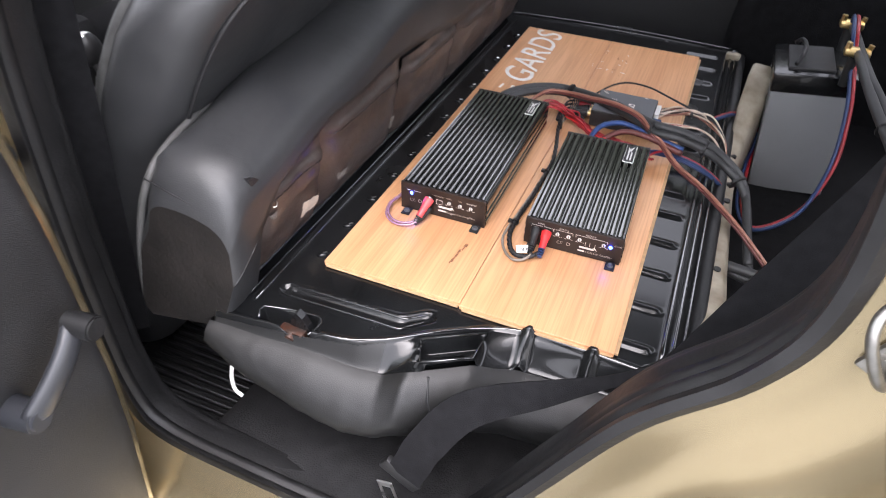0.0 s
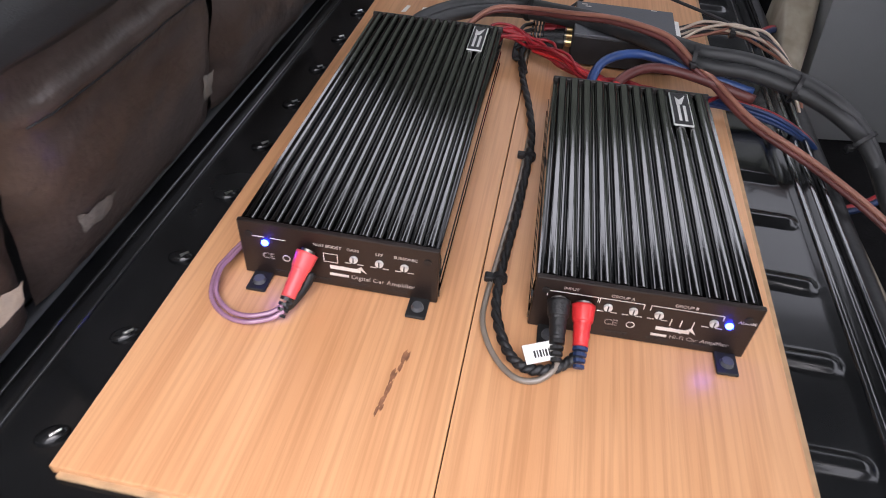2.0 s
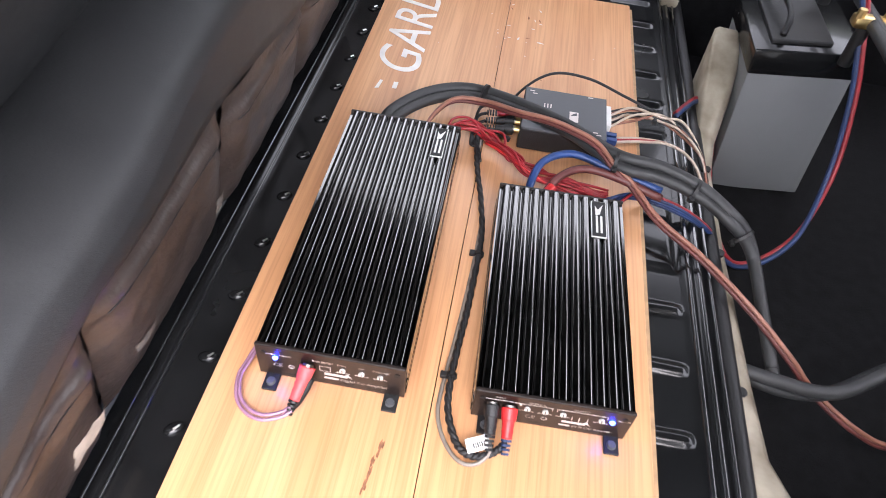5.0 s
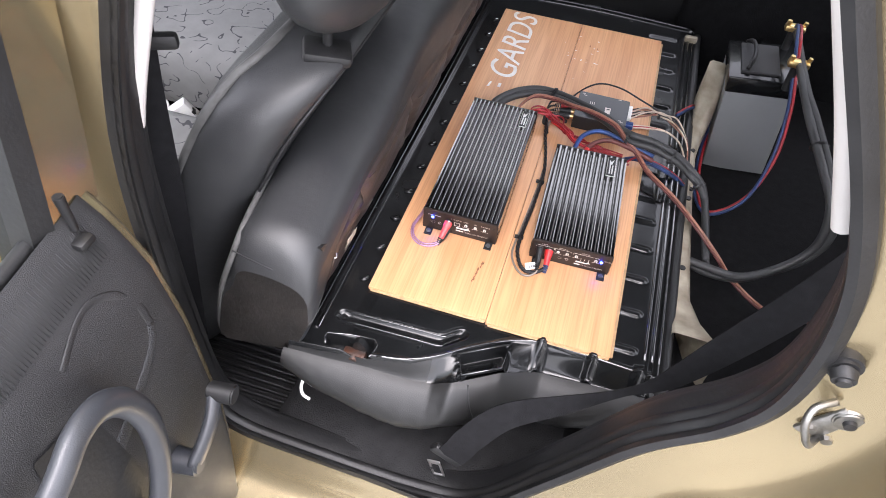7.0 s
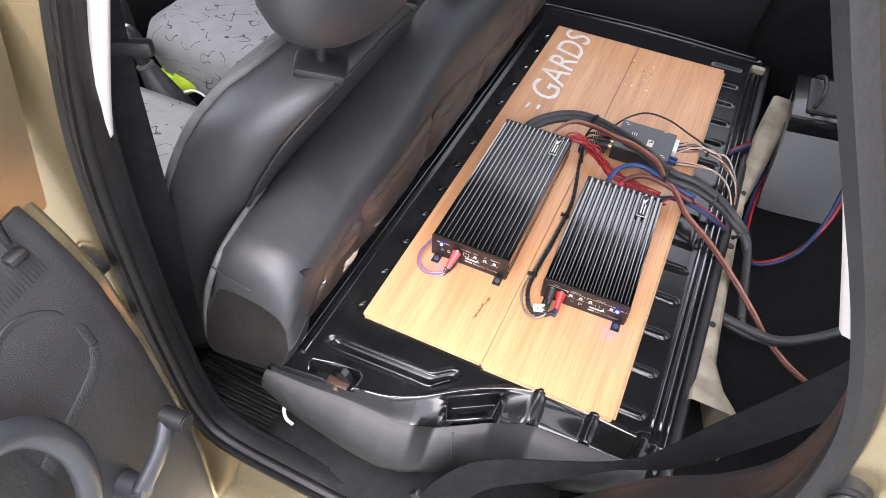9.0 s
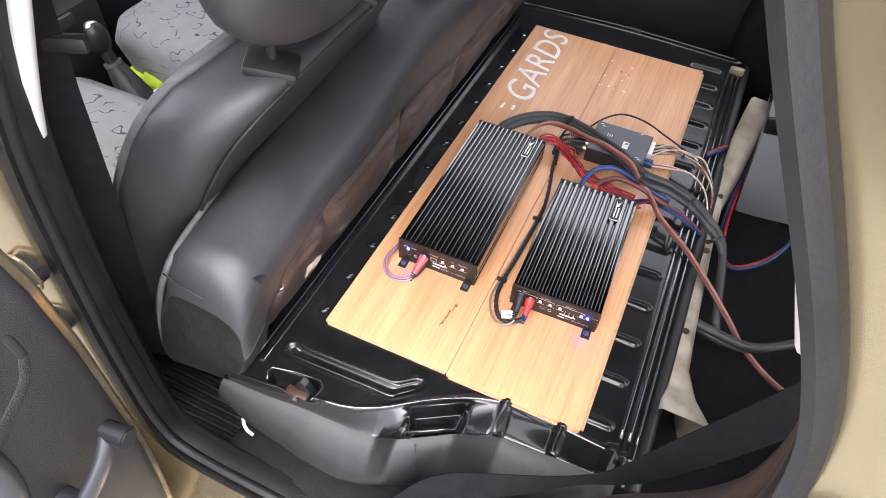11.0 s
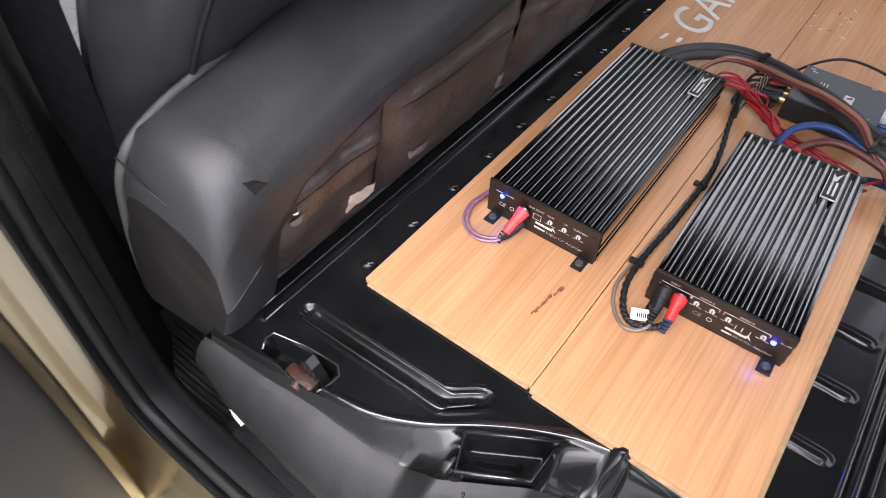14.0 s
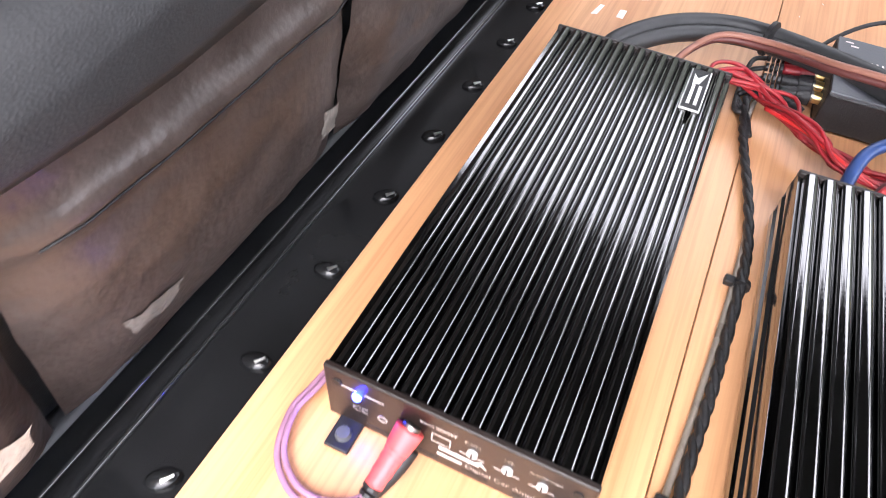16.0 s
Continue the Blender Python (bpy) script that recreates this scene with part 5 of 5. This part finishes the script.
# ---------------------------------------------------------------- open door
door = thing("door_1", (-0.17, -0.26, 0.4), "open rear door with black trim panel and window crank", "car door", kind="structure")
HD, HN = Vector((0.12, -0.993, 0)), Vector((0.993, 0.12, 0))
H0 = Vector((-0.165, -0.262, 0))


def dpt(s, z, out):
    return H0 + HD * s + HN * out + Vector((0, 0, z))


BUL = [(0.30, 0.01), (0.53, 0.030), (0.70, 0.052), (0.80, 0.060), (1.00, 0.058), (1.10, 0.046), (1.15, 0.026), (1.185, 0.006), (1.19, 0.0)]
rows, edge = [], []
for i in range(40):
    z = 0.30 + 0.89 * i / 39
    bz = lerp_table(BUL, z)
    rows.append([dpt(0.006, z, bz - 0.012), dpt(0.006, z, bz - 0.004), dpt(0.010, z, bz - 0.001)] + [dpt(0.02 + 0.80 * k / 30, z, bz) for k in range(31)])
    edge.append([dpt(-0.006, z, -0.03), dpt(-0.009, z, bz - 0.016), dpt(-0.007, z, bz - 0.010), dpt(-0.002, z, bz - 0.008), dpt(0.012, z, bz - 0.008)])
part("trim_panel", loft(rows), M_DOORTRIM, door, "grained black plastic door trim", smooth=50)
part("door_flange", loft(edge), M_GOLD, door, "gold painted door edge flange", smooth=50)
shell_d = [[dpt(s, z, o) for s, o in ((-0.010, -0.003), (-0.014, -0.03), (-0.02, -0.055), (0.9, -0.055), (0.9, -0.02), (-0.002, -0.003))] for z in (0.28, 0.6, 0.9, 1.165)]
part("door_shell", loft(shell_d, closed=True, caps=True), M_GOLD, door, "gold painted door edge", smooth=30)


def frame_post(sides):
    return loft([[dpt(s - (z - 1.165) * 0.26, z, o) for s, o in sides] for z in (1.165, 1.4, 1.75)], closed=True, caps=True)


part("window_frame", frame_post(((0.056, 0.0), (0.056, -0.045), (-0.018, -0.05), (-0.018, -0.004))), M_GOLD, door, smooth=30)
part("glass_run", frame_post(((0.078, -0.004), (0.078, -0.04), (0.056, -0.04), (0.056, 0.002))), M_RUBBER, door, "black glass run seal", smooth=30)
pane = part("pane", loft([[dpt(0.075, 1.17, -0.025), dpt(0.80, 1.17, -0.025)], [dpt(-0.065, 1.75, -0.025), dpt(0.70, 1.75, -0.025)]]), M_GLASS, door, "clear door glass")
pane.visible_shadow = False
part("glass_sill", tube([dpt(0.03, 1.185, -0.012), dpt(0.4, 1.185, -0.012), dpt(0.82, 1.185, -0.012)], 0.008, 8), M_RUBBER, door, smooth=180)
pin = part("lock_pin", cyl(dpt(0.040, 1.18, 0.012), dpt(0.040, 1.222, 0.012), 0.0035, 0.0052, 12, bevel=0.001), M_RUBBER, door, "black lock pin", smooth=50)
part("pin_collar", box(dpt(0.044, 1.170, 0.018), (0.014, 0.020, 0.010), 0.004), M_RUBBER, pin, smooth=40)
cp, ck = Vector((-0.070, -0.362, 0.874)), Vector((-0.074, -0.297, 0.932))
XA = Vector((1, 0.1, 0))
crank = part("window_crank", sweep(spline([cp, cp.lerp(ck, 0.35) + XA * 0.006, cp.lerp(ck, 0.7) + XA * 0.008, ck + XA * 0.004], 5), lambda u: circle(0.016 - 0.005 * u, 12, 0.008), up=XA), M_PULL, door, "dark plastic window crank", smooth=180)
part("crank_hub", cyl(cp - XA * 0.045, cp + XA * 0.008, 0.017, 0.014, 20, bevel=0.003), M_PULL, crank, smooth=50)
part("crank_knob", cyl(ck - XA * 0.002, ck + XA * 0.030, 0.0115, 0.0125, 20, bevel=0.002), M_RUBBER, crank, "ribbed crank knob", smooth=50)


def on_panel(y, z, out):
    s = (-y - 0.262) / 0.993
    return dpt(s, z, lerp_table(BUL, z) + out)


PULL = [(0.265, 1.085, 0.055), (0.240, 1.118, 0.080), (0.219, 1.130, 0.085), (0.189, 1.141, 0.085), (0.161, 1.134, 0.085), (0.138, 1.102, 0.085), (0.127, 1.050, 0.085), (0.134, 0.995, 0.085), (0.155, 0.940, 0.082), (0.178, 0.885, 0.070), (0.190, 0.850, 0.050)]
part("door_pull", sweep(spline([dpt(a + 0.010, z - 0.012, o) for a, z, o in PULL], 6), circle(0.0135, 12, 0.010), up=HN), M_PULL, door, "grey plastic pull handle", smooth=180)
part("panel_ridge", sweep(spline([on_panel(y, z, -0.001) for y, z in ((-0.405, 1.118), (-0.367, 1.131), (-0.343, 1.131), (-0.322, 1.115), (-0.310, 1.085), (-0.309, 1.056))], 6), circle(0.006, 10, 0.0016), up=HN), M_DOORTRIM, door, "moulded ridge", smooth=180)
part("panel_ridge", sweep(spline([on_panel(y, z, -0.002) for y, z in ((-0.309, 1.058), (-0.322, 1.036), (-0.350, 1.022), (-0.390, 1.008), (-0.440, 0.996))], 6), lambda u: circle(0.008 + 0.006 * u, 12, 0.0030), up=HN), M_CARBON, door, "ribbed moulded band", smooth=180)
part("speaker_grille", loft([[on_panel(-0.420 - 0.022 * k, 0.86, 0.003), on_panel(-0.415 - 0.018 * k, 0.98, 0.003), on_panel(-0.418 - 0.012 * k, 1.08 + 0.004 * k, 0.003)] for k in range(6)]), M_RUBBER, door, "textured grille behind the pull")

# ---------------------------------------------------------------- front of the cabin
lever = thing("gear_lever", (-0.83, 0.45, 0.55), "gear lever with black knob and leather gaiter", "gear lever")
part("gaiter", cyl((-0.78, 0.45, 0.56), (-0.845, 0.45, 0.70), 0.055, 0.020, 18, bevel=0.004), M_LEATHER, lever, smooth=60)
part("collar", cyl((-0.845, 0.45, 0.698), (-0.848, 0.45, 0.706), 0.021, seg=18), M_PIPING, lever)
kn = part("knob", ball((-0.868, 0.45, 0.758), (0.028, 0.026, 0.040), 20), M_RUBBER, lever, smooth=180)
part("knob_cap", ball((-0.872, 0.45, 0.788), (0.016, 0.016, 0.011), 14), M_METAL, kn, "bright shift pattern cap", smooth=180)
part("stalk", cyl((-0.845, 0.45, 0.70), (-0.862, 0.45, 0.74), 0.014, seg=12), M_RUBBER, lever)
dash = thing("dashboard", (-1.25, 0.5, 0.5), "dark grey dashboard and centre console", "dashboard", kind="structure")
part("console", box((-1.15, 0.46, 0.62), (0.30, 0.28, 0.30), 0.03), M_TRIM, dash, smooth=40)
part("dash_top", box((-1.35, 0.5, 0.95), (0.4, 1.4, 0.3), 0.06), M_TRIM, dash, smooth=40)
for k in range(3):
    part("switch", box((-0.992, 0.40 + 0.035 * k, 0.70), (0.012, 0.024, 0.018), 0.003), M_RUBBER, dash, smooth=40)
part("vent", box((-0.992, 0.44, 0.75), (0.012, 0.12, 0.03), 0.004), M_GREYW, dash, smooth=40)
tun = tagged(part("tunnel", box((-0.70, 0.46, 0.50), (0.8, 0.10, 0.14), 0.03), M_TRIM, smooth=40), "dark plastic console between the front seats", "console", kind="structure")
vest = tagged(part("hi_vis_cloth", ball((-0.86, 0.54, 0.60), (0.06, 0.05, 0.022), 16), M_YELLOW, smooth=180), "crumpled fluorescent yellow cloth by the seats", "cloth")
for v in vest.data.vertices:
    v.co += Vector((noise.noise(v.co * 40), noise.noise(v.co * 40 + Vector((9, 0, 0))), noise.noise(v.co * 40 + Vector((0, 9, 0))))) * 0.014
box_ob = thing("white_packet", (-0.66, 0.47, 0.57), "white printed packet lying between the front seats", "packet")
part("sheet", box((-0.665, 0.475, 0.605), (0.055, 0.030, 0.075), 0.004, m=Matrix.Rotation(radians(35), 4, 'Z') @ Matrix.Rotation(radians(-30), 4, 'Y')), M_WHITE, box_ob, smooth=40)
for k in range(3):
    part("printed_bar", box((-0.643 + 0.004 * k, 0.480, 0.622 - 0.018 * k), (0.006, 0.018, 0.010), 0.001, m=Matrix.Rotation(radians(35), 4, 'Z') @ Matrix.Rotation(radians(-30), 4, 'Y')), M_BLACKW, box_ob)
cable("charger_lead", [(-0.72, 0.47, 0.585), (-0.73, 0.50, 0.61), (-0.76, 0.49, 0.635), (-0.79, 0.47, 0.62), (-0.78, 0.45, 0.59)], 0.0028, M_WHITE, "white charger lead coiled between the seats")

for k in range(90):
    s = 0.03 + 0.0042 * k
    part("grip_rib", tube([dpt(s, 1.178, 0.0095), dpt(s + 0.002, 1.160, 0.0210), dpt(s + 0.003, 1.146, 0.0285)], 0.0004, 5, 1), M_DOORTRIM, door, smooth=180)
